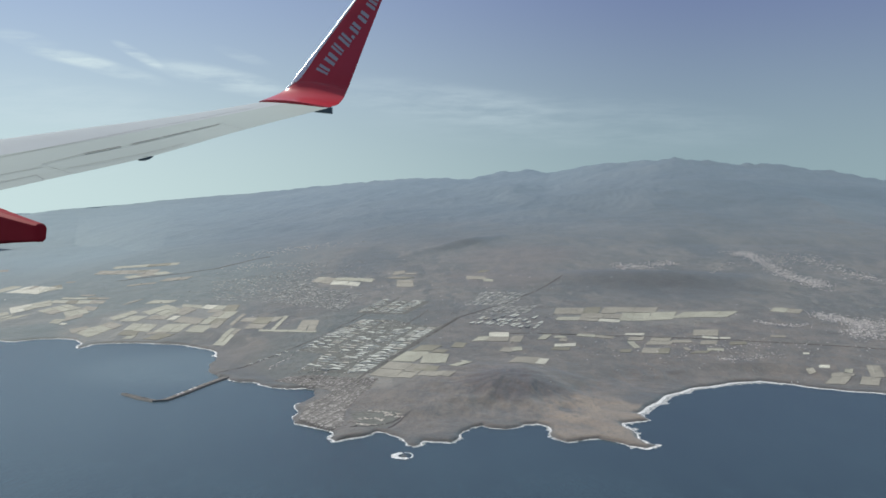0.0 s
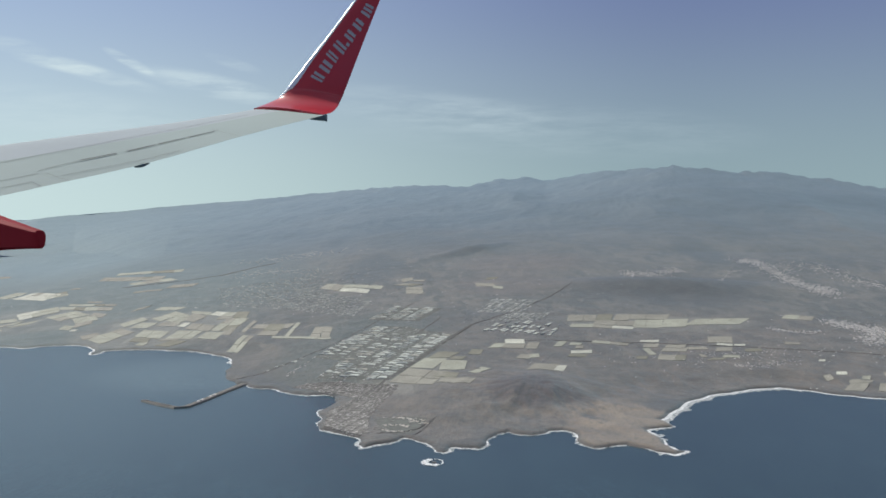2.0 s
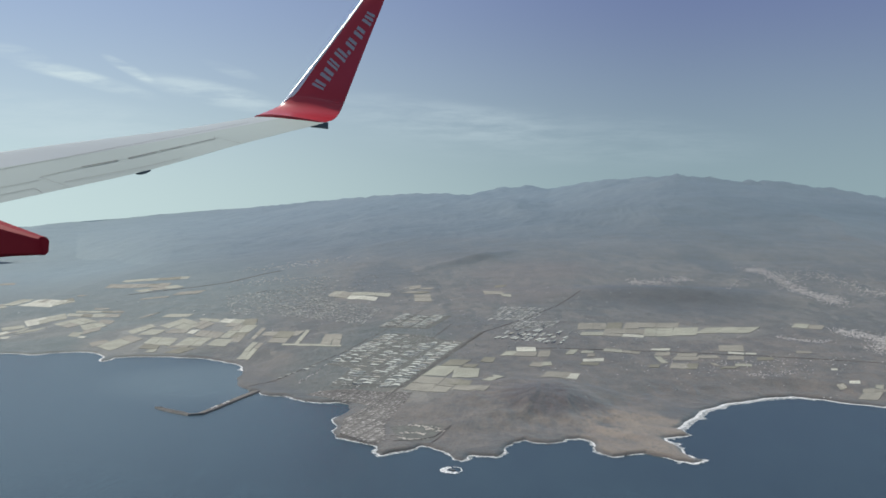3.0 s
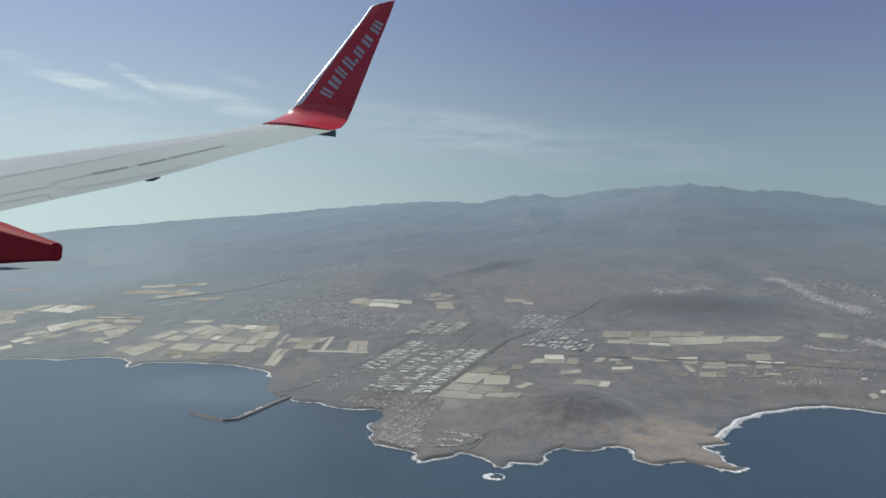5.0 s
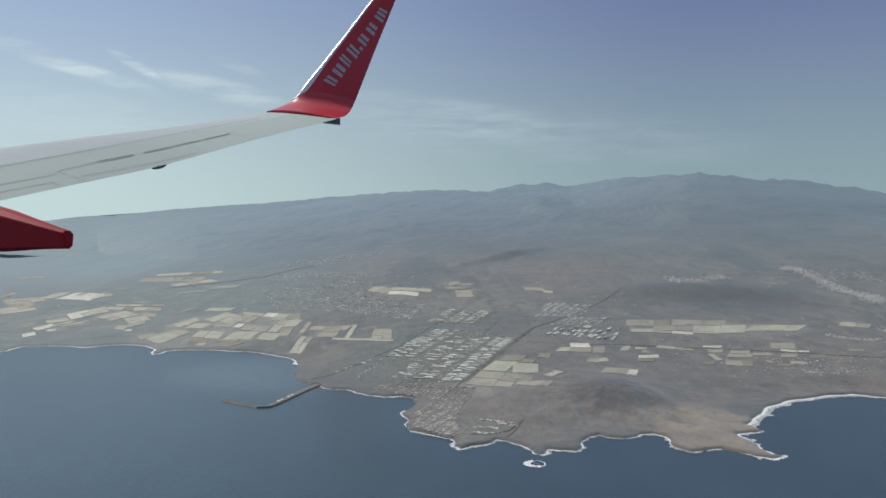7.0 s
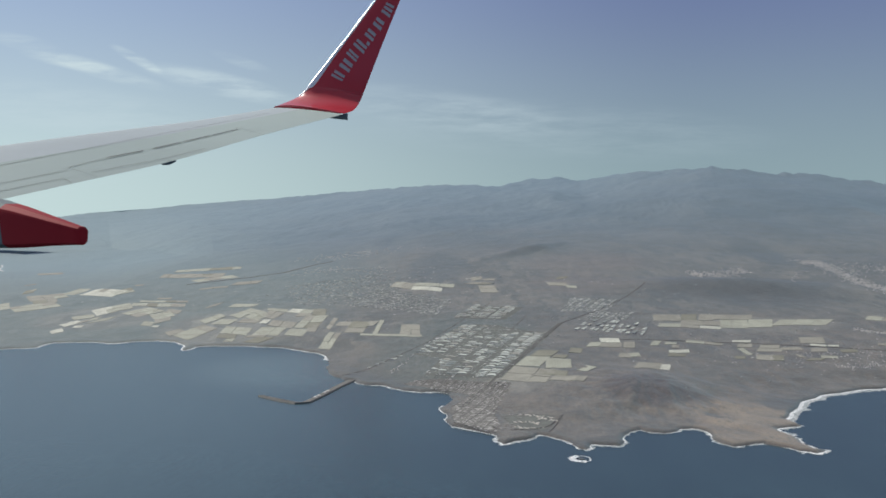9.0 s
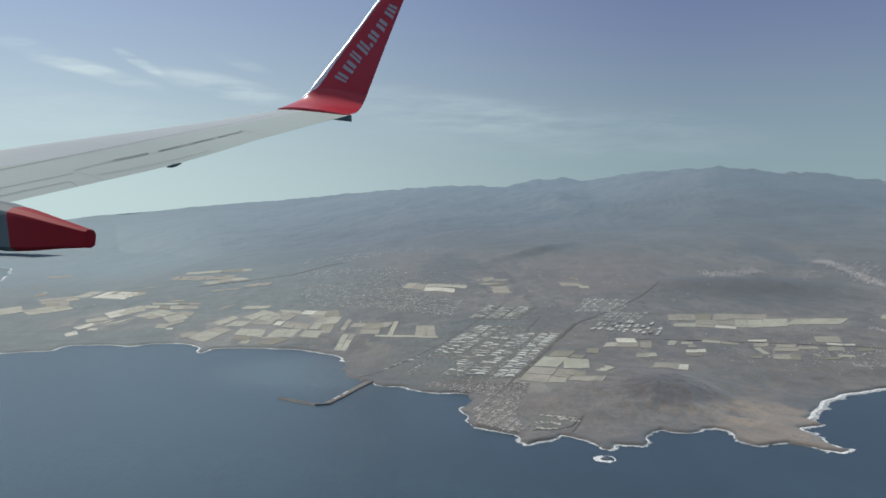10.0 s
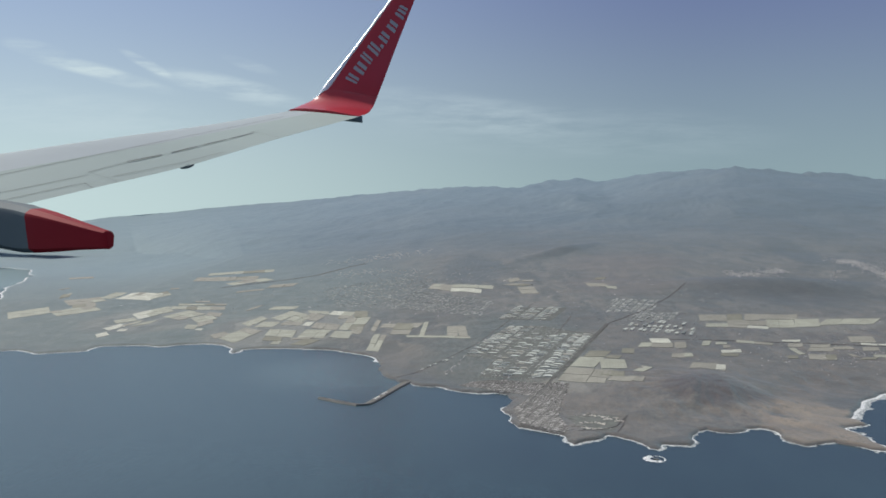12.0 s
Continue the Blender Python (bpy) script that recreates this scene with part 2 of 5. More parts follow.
    c = n.mix(n.math("MULTIPLY", n.math("MULTIPLY", n.ramp(grit, 0.48, 0.34), near), 0.65), c, rgb(0.046, 0.043, 0.040))
    # the blue-tinted sheen stands in for haze at grazing angles
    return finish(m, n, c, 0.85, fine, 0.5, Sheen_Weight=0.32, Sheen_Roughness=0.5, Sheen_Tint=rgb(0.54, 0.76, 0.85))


def sea_material():
    m, n = material("sea_water")
    p = place(n)
    swell = n.add("ShaderNodeMapping", {"Vector": p, "Scale": (1.0, 0.35, 1.0), "Rotation": (0, 0, 0.5)}).outputs[0]
    waves = n.noise(swell, 0.35, 6, 0.65)
    drift = n.noise(p, 0.008, 4)
    ruffle = n.noise(n.add("ShaderNodeMapping", {"Vector": p, "Scale": (0.06, 0.02, 1.0), "Rotation": (0, 0, 0.9)}).outputs[0], 1.0, 7, 0.7)
    drift = n.math("ADD", n.math("MULTIPLY", drift, 0.5), n.math("MULTIPLY", ruffle, 0.5))
    c = n.mix(n.ramp(drift, 0.36, 0.64), rgb(0.032, 0.060, 0.075), rgb(0.039, 0.073, 0.088))
    # haze over the western sea, put into the water colour
    bay_haze = spot(n, p, -400, 500, 270, 260, 0.9)
    c = n.mix(n.math("MULTIPLY", bay_haze, 0.6), c, rgb(0.072, 0.118, 0.132))
    # far coast: haze painted as pale water; harbour: teal shallows
    haze_and_shoal = n.math("ADD", spot(n, p, -730, 1320, 110, 330, 0.8), n.math("MULTIPLY", spot(n, p, -165, 600, 60, 60, 0.9), 0.17), clamp=True)
    c = n.mix(n.math("MULTIPLY", haze_and_shoal, 0.85), c, rgb(0.30, 0.40, 0.40))
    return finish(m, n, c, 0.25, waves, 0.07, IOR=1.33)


def plain_material(name, color, rough=0.7, spread=0.25, scale=0.3, metal=0.0, coat=0.0, bump_size=0.05, darker=0.65, shine=0.5):
    m, n = material(name)
    p = place(n)
    f = n.noise(p, scale, 5, 0.6)
    pick = n.add("ShaderNodeObjectInfo").outputs["Random"]
    d = [v * darker for v in color]
    c = n.mix(n.math("MULTIPLY", n.ramp(f, 0.35, 0.7), spread * 2, clamp=True), rgb(*color), rgb(*d))
    c = n.mix(n.math("MULTIPLY", pick, spread), c, rgb(*d))
    return finish(m, n, c, rough, f, bump_size, Metallic=metal, Coat_Weight=coat, Specular_IOR_Level=shine)


def town_material(name, a, b, roof):
    """House walls whose shade changes from house to house."""
    m, n = material(name)
    g = n.add("ShaderNodeNewGeometry").outputs["Random Per Island"]
    c = n.mix(g, rgb(*a), rgb(*b))
    c = n.mix(n.ramp(g, 0.84, 0.86), c, rgb(*roof))
    f = n.noise(place(n), 1.5, 4)
    c = n.mix(n.math("MULTIPLY", f, 0.3), c, rgb(0.08, 0.075, 0.07))
    return finish(m, n, c, 0.85)


SOIL, SEA = soil_material(), sea_material()
def net_material(name, color):
    """Shade netting sewn from panels, some of them newer than others."""
    m, n = material(name)
    p = place(n)
    turned = n.add("ShaderNodeMapping", {"Vector": p, "Rotation": (0, 0, -0.28)}).outputs[0]
    panels = n.add("ShaderNodeTexVoronoi", {"Vector": turned, "Scale": 0.13, "Randomness": 0.55}, distance="CHEBYCHEV").outputs["Color"]
    tone = n.add("ShaderNodeSeparateColor", {0: panels}).outputs[0]
    pick = n.add("ShaderNodeObjectInfo").outputs["Random"]
    c = n.mix(n.math("MULTIPLY", tone, 0.55), rgb(*color), rgb(*[v * 0.66 for v in color]))
    c = n.mix(n.math("MULTIPLY", n.ramp(n.noise(p, 0.5, 5, 0.65), 0.45, 0.75), 0.4), c, rgb(*[v * 0.55 for v in color]))
    c = n.mix(n.math("MULTIPLY", pick, 0.3), c, rgb(*[v * 0.65 for v in color]))
    seams = n.add("ShaderNodeTexBrick", {"Vector": turned, "Scale": 0.42, "Mortar Size": 0.035, "Color1": rgb(0, 0, 0), "Color2": rgb(0.35, 0.35, 0.35), "Mortar": rgb(1, 1, 1)}).outputs["Color"]
    c = n.mix(n.math("MULTIPLY", seams, 0.4), c, rgb(0.12, 0.11, 0.095))
    c = n.mix(n.math("MULTIPLY", n.ramp(n.noise(p, 1.6, 4, 0.7), 0.5, 0.68), 0.45), c, rgb(*[v * 0.5 for v in color]))
    return finish(m, n, c, 0.85)


NETS = [net_material("olive_netting", (0.28, 0.285, 0.225)), net_material("straw_netting", (0.46, 0.48, 0.395)),
        net_material("dusty_netting", (0.37, 0.37, 0.315)), net_material("white_netting", (0.68, 0.70, 0.60))]


def foam_material(name, lo, hi, scale):
    """White water broken up by dark gaps."""
    m, n = material(name)
    p = place(n)
    f = n.noise(p, scale, 6, 0.7)
    c = n.mix(n.ramp(f, lo, hi), rgb(0.80, 0.82, 0.82), rgb(0.075, 0.120, 0.130))
    return finish(m, n, c, 0.7)


FOAM = foam_material("sea_foam", 0.44, 0.68, 0.9)
WASH = foam_material("thin_sea_foam", 0.32, 0.62, 0.7)
ASPHALT = plain_material("asphalt", (0.112, 0.113, 0.111), 0.85)
VERGE = plain_material("planted_verge", (0.092, 0.097, 0.080), 0.95, 0.4)
YARD = plain_material("yard_concrete", (0.150, 0.163, 0.150), 0.9, 0.4)
WORN = plain_material("worn_asphalt", (0.155, 0.152, 0.145), 0.9)
CONCRETE = plain_material("harbour_concrete", (0.165, 0.162, 0.150), 0.85)
ROOF_LIGHT = plain_material("pale_sheet_roof", (0.55, 0.585, 0.53), 0.75, 0.5)
ROOF_BEIGE = plain_material("beige_sheet_roof", (0.40, 0.395, 0.34), 0.75, 0.4)
ROOF_GREY = plain_material("grey_sheet_roof", (0.25, 0.28, 0.265), 0.75, 0.4)
WALL = plain_material("plastered_wall", (0.76, 0.74, 0.70), 0.85)
TOWN = town_material("town_houses", (0.20, 0.20, 0.185), (0.35, 0.345, 0.32), (0.56, 0.55, 0.52))
INLAND = town_material("inland_houses", (0.30, 0.33, 0.31), (0.52, 0.54, 0.50), (0.76, 0.77, 0.73))
FLATS = town_material("cream_flats", (0.52, 0.49, 0.44), (0.82, 0.78, 0.70), (0.62, 0.56, 0.48))
VILLAGE = town_material("white_houses", (0.54, 0.53, 0.50), (0.84, 0.82, 0.78), (0.90, 0.88, 0.85))
WING_GREY = plain_material("wing_paint", (0.35, 0.43, 0.405), 0.6, 0.12, 0.004, coat=0.0, bump_size=0.2, darker=0.85)
# the winglet's red, dulled and darkened for the fairing's shaded side
RED_SHADED = plain_material("shaded_red_paint", (0.30, 0.014, 0.024), 0.7, 0.12, 0.01, bump_size=0.2, shine=0.15)
SLAT = plain_material("slat_paint", (0.42, 0.475, 0.48), 0.5, 0.12, 0.004, bump_size=0.2, darker=0.85)
RED = plain_material("red_paint", (0.53, 0.028, 0.046), 0.3, 0.08, 0.01, coat=0.4, bump_size=0.2)
PALE_MARK = plain_material("pale_grey_lettering", (0.44, 0.42, 0.44), 0.4, 0.05, 0.01)
BARE = plain_material("polished_metal", (0.92, 0.92, 0.93), 0.34, 0.03, 0.01, metal=0.8, bump_size=0.0)
SATIN = plain_material("satin_metal", (0.90, 0.90, 0.91), 0.68, 0.03, 0.01, metal=0.8, bump_size=0.0)
GAP = plain_material("dark_panel_gap", (0.17, 0.185, 0.18), 0.8, 0.1, 0.01)
SLOT = plain_material("dark_slot", (0.075, 0.08, 0.08), 0.8, 0.1, 0.01)
DARK_GREY = plain_material("dark_grey_paint", (0.13, 0.165, 0.18), 0.75, 0.1, 0.01, shine=0.3)


def mesh_ob(name, verts, faces, mat, parent=None, label="", smooth=False):
    me = bpy.data.meshes.new(name)
    me.from_pydata([tuple(v) for v in verts], [], [tuple(f) for f in faces])
    me.update()
    if smooth:
        me.polygons.foreach_set("use_smooth", [True] * len(me.polygons))
        me.set_sharp_from_angle(angle=radians(32))
    me.materials.append(mat)
    ob = new(name, me)
    ob.parent = parent
    if label:
        ob["label"] = label
    return ob


# ---- the land ----
TABLE = np.random.RandomState(7).rand(257, 257)
TABLE[256], TABLE[:, 256] = TABLE[0], TABLE[:, 0]


def value_noise(x, y):
    xi, yi = np.floor(x).astype(int), np.floor(y).astype(int)
    fx, fy = x - xi, y - yi
    fx, fy = fx * fx * (3 - 2 * fx), fy * fy * (3 - 2 * fy)
    a, b = xi % 256, yi % 256
    t = TABLE[a, b] * (1 - fx) + TABLE[a + 1, b] * fx
    s = TABLE[a, b + 1] * (1 - fx) + TABLE[a + 1, b + 1] * fx
    return t * (1 - fy) + s * fy


def fractal(x, y, octaves=5, ridged=False):
    total, amp, norm = 0.0, 1.0, 0.0
    for k in range(octaves):
        v = value_noise(x * 2 ** k + 17.3 * k, y * 2 ** k + 9.1 * k)
        total = total + amp * (1 - np.abs(2 * v - 1) if ridged else v)
        norm, amp = norm + amp, amp * 0.5
    return total / norm


# Smooth height of the land, in metres above the sea
RIDGE_U = (-0.75, -0.47, -0.398, -0.341, -0.216, -0.115, -0.042, 0.009, 0.031, 0.043, 0.087, 0.110, 0.166, 0.205, 0.222, 0.238, 0.272, 0.30, 0.35, 0.389, 0.45, 0.75)
RIDGE_Y = (2100, 2250, 2350, 2600, 3000, 2650, 2440, 2400, 2400, 2390, 2330, 2280, 2030, 1905, 1850, 1830, 1815, 1806, 1780, 1757, 1720, 1700)
RIDGE_Z = (45, 54, 58, 64, 90, 114, 128, 130, 126, 135, 148, 141, 153, 158, 155, 160, 155, 149, 142, 131, 117, 70)
COAST_U = (-0.75, -0.50, -0.40, -0.30, -0.18, -0.06, 0.05, 0.15, 0.25, 0.45, 0.75)
COAST_Y = (640, 690, 700, 690, 640, 500, 440, 480, 545, 520, 520)
SLOPE = (0.012, 0.016, 0.026, 0.040, 0.056, 0.066, 0.066, 0.078, 0.085, 0.08, 0.08)


def plain_height(x, y):
    u = (x + 48.0) / (y + 3.0)
    start = np.interp(u, COAST_U, COAST_Y)
    rise = np.interp(u, COAST_U, SLOPE)
    return np.maximum(y - start, 0.0) * rise


def hill(x, y, cx, cy, rx, ry, top):
    d = ((x - cx) / rx) ** 2 + ((y - cy) / ry) ** 2
    return top * np.exp(-d * 1.4)


def smooth_height(x, y):
    u = (x + 48.0) / (y + 3.0)
    ry, rz = np.interp(u, RIDGE_U, RIDGE_Y), np.interp(u, RIDGE_U, RIDGE_Z)
    foot = np.interp(u, (-0.36, -0.28, -0.12), (1850.0, 1350.0, 1080.0))
    low = plain_height(x, np.minimum(y, np.minimum(foot, np.interp(u, (-0.40, -0.25), (960.0, 1350.0)))))
    t = np.clip((y - foot) / (ry - foot), 0.0, 1.6)
    broad = sum(np.interp(u + k * 0.02, RIDGE_U, RIDGE_Z) for k in range(-4, 5)) / 9.0
    rz = broad + (rz - broad) * np.clip(t, 0, 1.2) ** 6
    up = low + (rz - low) * np.where(t < 1, t ** 0.92, 1.0 - 0.9 * (t - 1))
    z = np.where(y < foot, low, up)
    cone = hill(x, y, 24, 520, 34, 34, 5.8)           # the cone behind the headland
    spoke = np.arctan2(y - 520.0, x - 24.0)
    z = z + cone * (1.0 + 0.03 * np.sin(spoke * 11.0 + 0.05 * (y - x)) + 0.03 * np.sin(spoke * 19.0 + 1.3) + 0.10 * (fractal(x / 7.0 + 2, y / 9.0, 3) - 0.5))
    z = z + hill(x, y, -760, 1610, 280, np.where(y < 1610, 100.0, 22.0), 16.0)      # low rise added on the far coast to hide the fairing's shadow from view
    spur = ((x - 0) * 0.64 + (y - 1090) * 0.77) / 75.0, ((y - 1090) * 0.64 - (x - 0) * 0.77) / 18.0
    z = z + 6.0 * np.exp(-1.4 * (spur[0] ** 2 + spur[1] ** 2))           # steep spur below the mountains
    z = z + hill(x, y, 165, 850, 100, 38, 9.0)        # dark hill below the white village
    return z

def ground(x, y):
    """Height of the land, with its gullies."""
    z = smooth_height(x, y)
    u = (x + 48.0) / (y + 3.0)
    far = np.clip((y - np.interp(u, (-0.3, -0.1), (1170.0, 985.0))) / 400.0, 0, 1)
    wx = x + 60 * (fractal(x / 150, y / 150, 3) - 0.5)
    z = z + (fractal(x / 70 + 7, y / 100, 4) - 0.5) * 6.0 * far * np.clip((u + 0.5) / 0.34, 0.2, 1)
    gully = fractal(wx / 190.0, y / 420.0, 5, True) - 0.62
    u = (x + 48.0) / (y + 3.0)
    tame = np.clip((u + 0.42) / 0.50, 0.04, 1)
    crest = np.abs(y - np.interp(u, RIDGE_U, RIDGE_Y)) / 420.0
    z = z + gully * 20.0 * far * tame * np.clip(crest, 0.12, 1)
    z = z + (fractal(x / 50 + 11, y / 160, 4) - 0.5) * 10.0 * far * np.clip(1.0 - crest, 0, 1) * np.clip((u + 0.2) / 0.2, 0.15, 1)
    z = z + (fractal(x / 15 + 5, y / 90, 3) - 0.5) * 6.0 * far * np.clip(1.0 - crest * 4.0, 0, 1) * np.clip((u + 0.25) / 0.2, 0.1, 1)
    z = z + (fractal(x / 22 + 3, y / 40, 4, True) - 0.6) * 3.8 * np.clip((590.0 - y) / 50.0, 0, 1) * np.clip((x + 35.0) / 30.0, 0, 1)
    near = np.clip((y - 420.0) / 200.0, 0, 1)
    z = z + (fractal(x / 30, y / 40, 4) - 0.5) * (0.8 + 2.0 * far) * (0.4 + near * 0.6)
    return z


# The shore, stretch by stretch from the far west round the headland to the eastern beach.
FAR_SHORE = [(-2500, 4300), (-2100, 3600), (-1500, 2500), (-1230, 1950), (-1020, 1690), (-749, 1476), (-697, 1366), (-679, 1299), (-648, 1175), (-592, 1041), (-605, 950), (-580, 830), (-520, 730)]
WEST_BAY = [(-424, 682), (-414, 686), (-394, 669), (-388, 671), (-364, 682), (-361, 705), (-341, 708), (-317, 702), (-304, 713), (-291, 717), (-277, 711), (-265, 695), (-259, 672), (-256, 687), (-243, 694), (-227, 694), (-205, 689), (-187, 681), (-173, 668), (-160, 652), (-155, 634), (-154, 607), (-146, 579)]
HARBOUR_SHORE = [(-138, 565), (-133, 565), (-126, 553), (-114, 550), (-102, 535), (-93, 531), (-85, 533.5), (-77.5, 527.5), (-75, 513), (-79, 498), (-82, 490), (-78.4, 478.5), (-78, 461)]
TOWN_SHORE = [(-75.8, 451.7), (-68.6, 446.2), (-61.3, 440), (-55.6, 434.6), (-55.8, 424.6), (-53.2, 419), (-46, 425.6), (-39.2, 431.5), (-36.4, 436.6), (-30.5, 430.5), (-24.7, 423.5), (-22.2, 413), (-18.6, 410.3), (-15.9, 419.7), (-10.6, 418.7), (-4.6, 417.7)]
SOUTH_SHORE = [(-1.5, 422.5), (-0.6, 430.3), (3.9, 440.5), (10.4, 448), (14, 442.6), (20.2, 440.5), (25.4, 443.6), (28.3, 449), (34.8, 451), (39.4, 445.7), (40.2, 437.3), (40.1, 425.2), (44.1, 417.6), (50.3, 420.4), (59.2, 424.2)]
HEADLAND = [(65.4, 417.5), (70.2, 411), (76, 407.5), (82.1, 412.6), (77.5, 415), (75.5, 425), (75.5, 438), (72.6, 447.7), (72.8, 452), (78.8, 454.2), (87.1, 457.5), (86, 465.5), (82.3, 471.5), (88.6, 480), (93, 488.7)]
EAST_BEACH = [(101.7, 504.6), (113.5, 520), (128.8, 534.7), (146.7, 545.5), (165.4, 551.7), (176.8, 543.6), (188.2, 532.6), (200.3, 525), (219.5, 516), (260, 505), (330, 520), (520, 590), (1400, 1500), (2600, 4300)]


def rough_line(points, rounds=3, seed=3):
    """Breaks every stretch in two again and again, moving the new points a little sideways."""
    rnd = random.Random(seed)
    pts = [Vector(p) for p in points]
    for k in range(rounds):
        out_pts = []
        for a, b in zip(pts, pts[1:]):
            d = b - a
            reach = min(d.length, 40.0) * 0.11
            out_pts += [a, (a + b) / 2 + Vector((-d.y, d.x)).normalized() * rnd.uniform(-reach, reach)]
        pts = out_pts + [pts[-1]]
    return pts


SHORE = rough_line(FAR_SHORE + WEST_BAY + HARBOUR_SHORE + TOWN_SHORE + SOUTH_SHORE + HEADLAND + EAST_BEACH, 2)
SHORE_XY = np.array([tuple(p) for p in SHORE])


def shore_distance(x, y):
    """Metres inland from the shore; minus: out at sea."""
    best = np.full(x.shape, 1e9)
    inside = np.zeros(x.shape, bool)
    ring = np.vstack([SHORE_XY, SHORE_XY[:1]])
    for k in range(len(ring) - 1):
        (ax, ay), (bx, by) = ring[k], ring[k + 1]
        dx, dy = bx - ax, by - ay
        t = np.clip(((x - ax) * dx + (y - ay) * dy) / (dx * dx + dy * dy + 1e-9), 0, 1)
        best = np.minimum(best, (x - ax - t * dx) ** 2 + (y - ay - t * dy) ** 2)
        if ay != by:
            cross = ((ay > y) != (by > y)) & (x < (bx - ax) * (y - ay) / (by - ay) + ax)
            inside ^= cross
    return np.where(inside, 1, -1) * np.sqrt(best)


def surface(x, y):
    """The land with its low sea cliffs; under water beyond them."""
    sd = shore_distance(x, y)
    u = np.abs((x + 48.0) / (y + 3.0))
    cliff = np.clip(np.maximum(sd, 0) / 2.2, 0, 1) ** 0.6 * (0.8 + 0.7 * fractal(x / 12, y / 12, 2)) * np.clip(1.3 - u * 1.2, 0.4, 1)
    land = cliff + np.maximum(ground(x, y), -0.3) * np.clip(sd / np.maximum(30.0, 0.25 * (y - 700.0)), 0, 1)
    return np.where(sd > 0, land, np.maximum(sd * 0.6, -4.0))


def build_land():
    cols, rows = 760, 560
    u = np.linspace(-0.64, 0.64, cols)
    y = 395.0 * (4250.0 / 395.0) ** np.linspace(0, 1, rows)
    U, Y = np.meshgrid(u, y)
    X = U * (Y + 3.0) - 48.0
    Z = surface(X, Y)
    Z = np.where(np.abs(U) > 0.60, Z * np.clip((0.64 - np.abs(U)) / 0.04, 0, 1) - 0.5, Z)
    me = bpy.data.meshes.new("ground")
    n = rows * cols
    me.vertices.add(n)
    me.vertices.foreach_set("co", np.stack([X, Y, Z], -1).astype(np.float32).ravel())
    i = np.arange(n).reshape(rows, cols)
    quads = np.stack([i[:-1, :-1], i[:-1, 1:], i[1:, 1:], i[1:, :-1]], -1).reshape(-1, 4)
    keep = (Z.ravel()[quads] > -3.0).any(1)
    quads = quads[keep]
    me.loops.add(quads.size)
    me.loops.foreach_set("vertex_index", quads.ravel().astype(np.int32))
    me.polygons.add(len(quads))
    me.polygons.foreach_set("loop_start", np.arange(0, quads.size, 4, dtype=np.int32))
    me.polygons.foreach_set("use_smooth", np.ones(len(quads), bool))
    me.update(calc_edges=True)
    me.validate()
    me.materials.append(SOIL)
    return tagged(new("ground", me), "dry brown coastal plain rising to haze-tinted grey volcanic mountains", "ground", kind="structure")


build_land()


def height(x, y):
    return float(surface(np.array(float(x)), np.array(float(y))))


def heights(pts):
    a = np.array(pts, float)
    return surface(a[:, 0], a[:, 1])


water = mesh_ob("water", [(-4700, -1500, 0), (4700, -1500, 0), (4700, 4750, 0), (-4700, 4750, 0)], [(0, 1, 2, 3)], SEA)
tagged(water, "dark blue open sea with a light swell", "sea", kind="structure")


def surf(name, pts, wide, seed, label, least=0.04, mat=FOAM, lift=0.10):
    """A ragged band of white water along a line of shore."""
    rnd = random.Random(seed)
    line = []
    for a, b in zip(pts, pts[1:]):
        steps = max(1, int((b - a).length / 0.6))
        line += [a.lerp(b, k / steps) for k in range(steps)]
    verts, faces, phase = [], [], rnd.uniform(0, 99)
    for k, p in enumerate(line):
        q, r = line[max(k - 1, 0)], line[min(k + 1, len(line) - 1)]
        d = (r - q).normalized()
        side = Vector((d.y, -d.x))
        n = 0.65 * float(fractal(np.array(p.x / 9 + phase), np.array(p.y / 9), 3)) + 0.35 * float(fractal(np.array(p.x / 1.7 + phase), np.array(p.y / 1.7), 3))
        reach = wide * max(least, (n - 0.36) * 2.2) * rnd.uniform(0.85, 1.15)
        verts += [(*(p - side * 0.2), lift + 0.02), (*(p + side * reach), lift)]
        if k:
            i = 2 * k
            faces.append((i - 2, i - 1, i + 1, i))
    return tagged(mesh_ob(name, verts, faces, mat), label, "surf", kind="stuff")


def stretch(a, b):
    ia = min(range(len(SHORE)), key=lambda k: (SHORE[k] - Vector(a)).length)
    ib = min(range(len(SHORE)), key=lambda k: (SHORE[k] - Vector(b)).length)
    return SHORE[ia:ib + 1]


WHITE = "white breaking surf along the rocky shore"
surf("surf", stretch(FAR_SHORE[4], FAR_SHORE[-1]), 4.5, 1, "thin white surf on the distant shore", 0.2)
surf("surf", stretch(FAR_SHORE[-1], WEST_BAY[-3]), 3.4, 2, "thin white surf round the bay", 0.35)
surf("surf", stretch(HARBOUR_SHORE[1], HARBOUR_SHORE[7]), 2.2, 3, WHITE)
surf("surf", stretch(HARBOUR_SHORE[9], TOWN_SHORE[-1]), 1.5, 4, WHITE)
surf("surf", stretch(SOUTH_SHORE[0], SOUTH_SHORE[-1]), 1.3, 5, WHITE)
surf("surf", stretch(HEADLAND[0], HEADLAND[-1]), 2.6, 6, "broad white surf round the sandy headland")
surf("surf", stretch(HEADLAND[-3], EAST_BEACH[9]), 3.0, 7, "wide white surf along the curved beach", 0.7)
surf("surf", stretch(HEADLAND[-3], EAST_BEACH[5]), 8.0, 71, "thin foam washing back from the curved beach", 0.55, WASH, 0.05)
surf("surf", stretch(HEADLAND[1], HEADLAND[12]), 7.0, 72, "thin foam drifting off the headland", 0.04, WASH, 0.05)
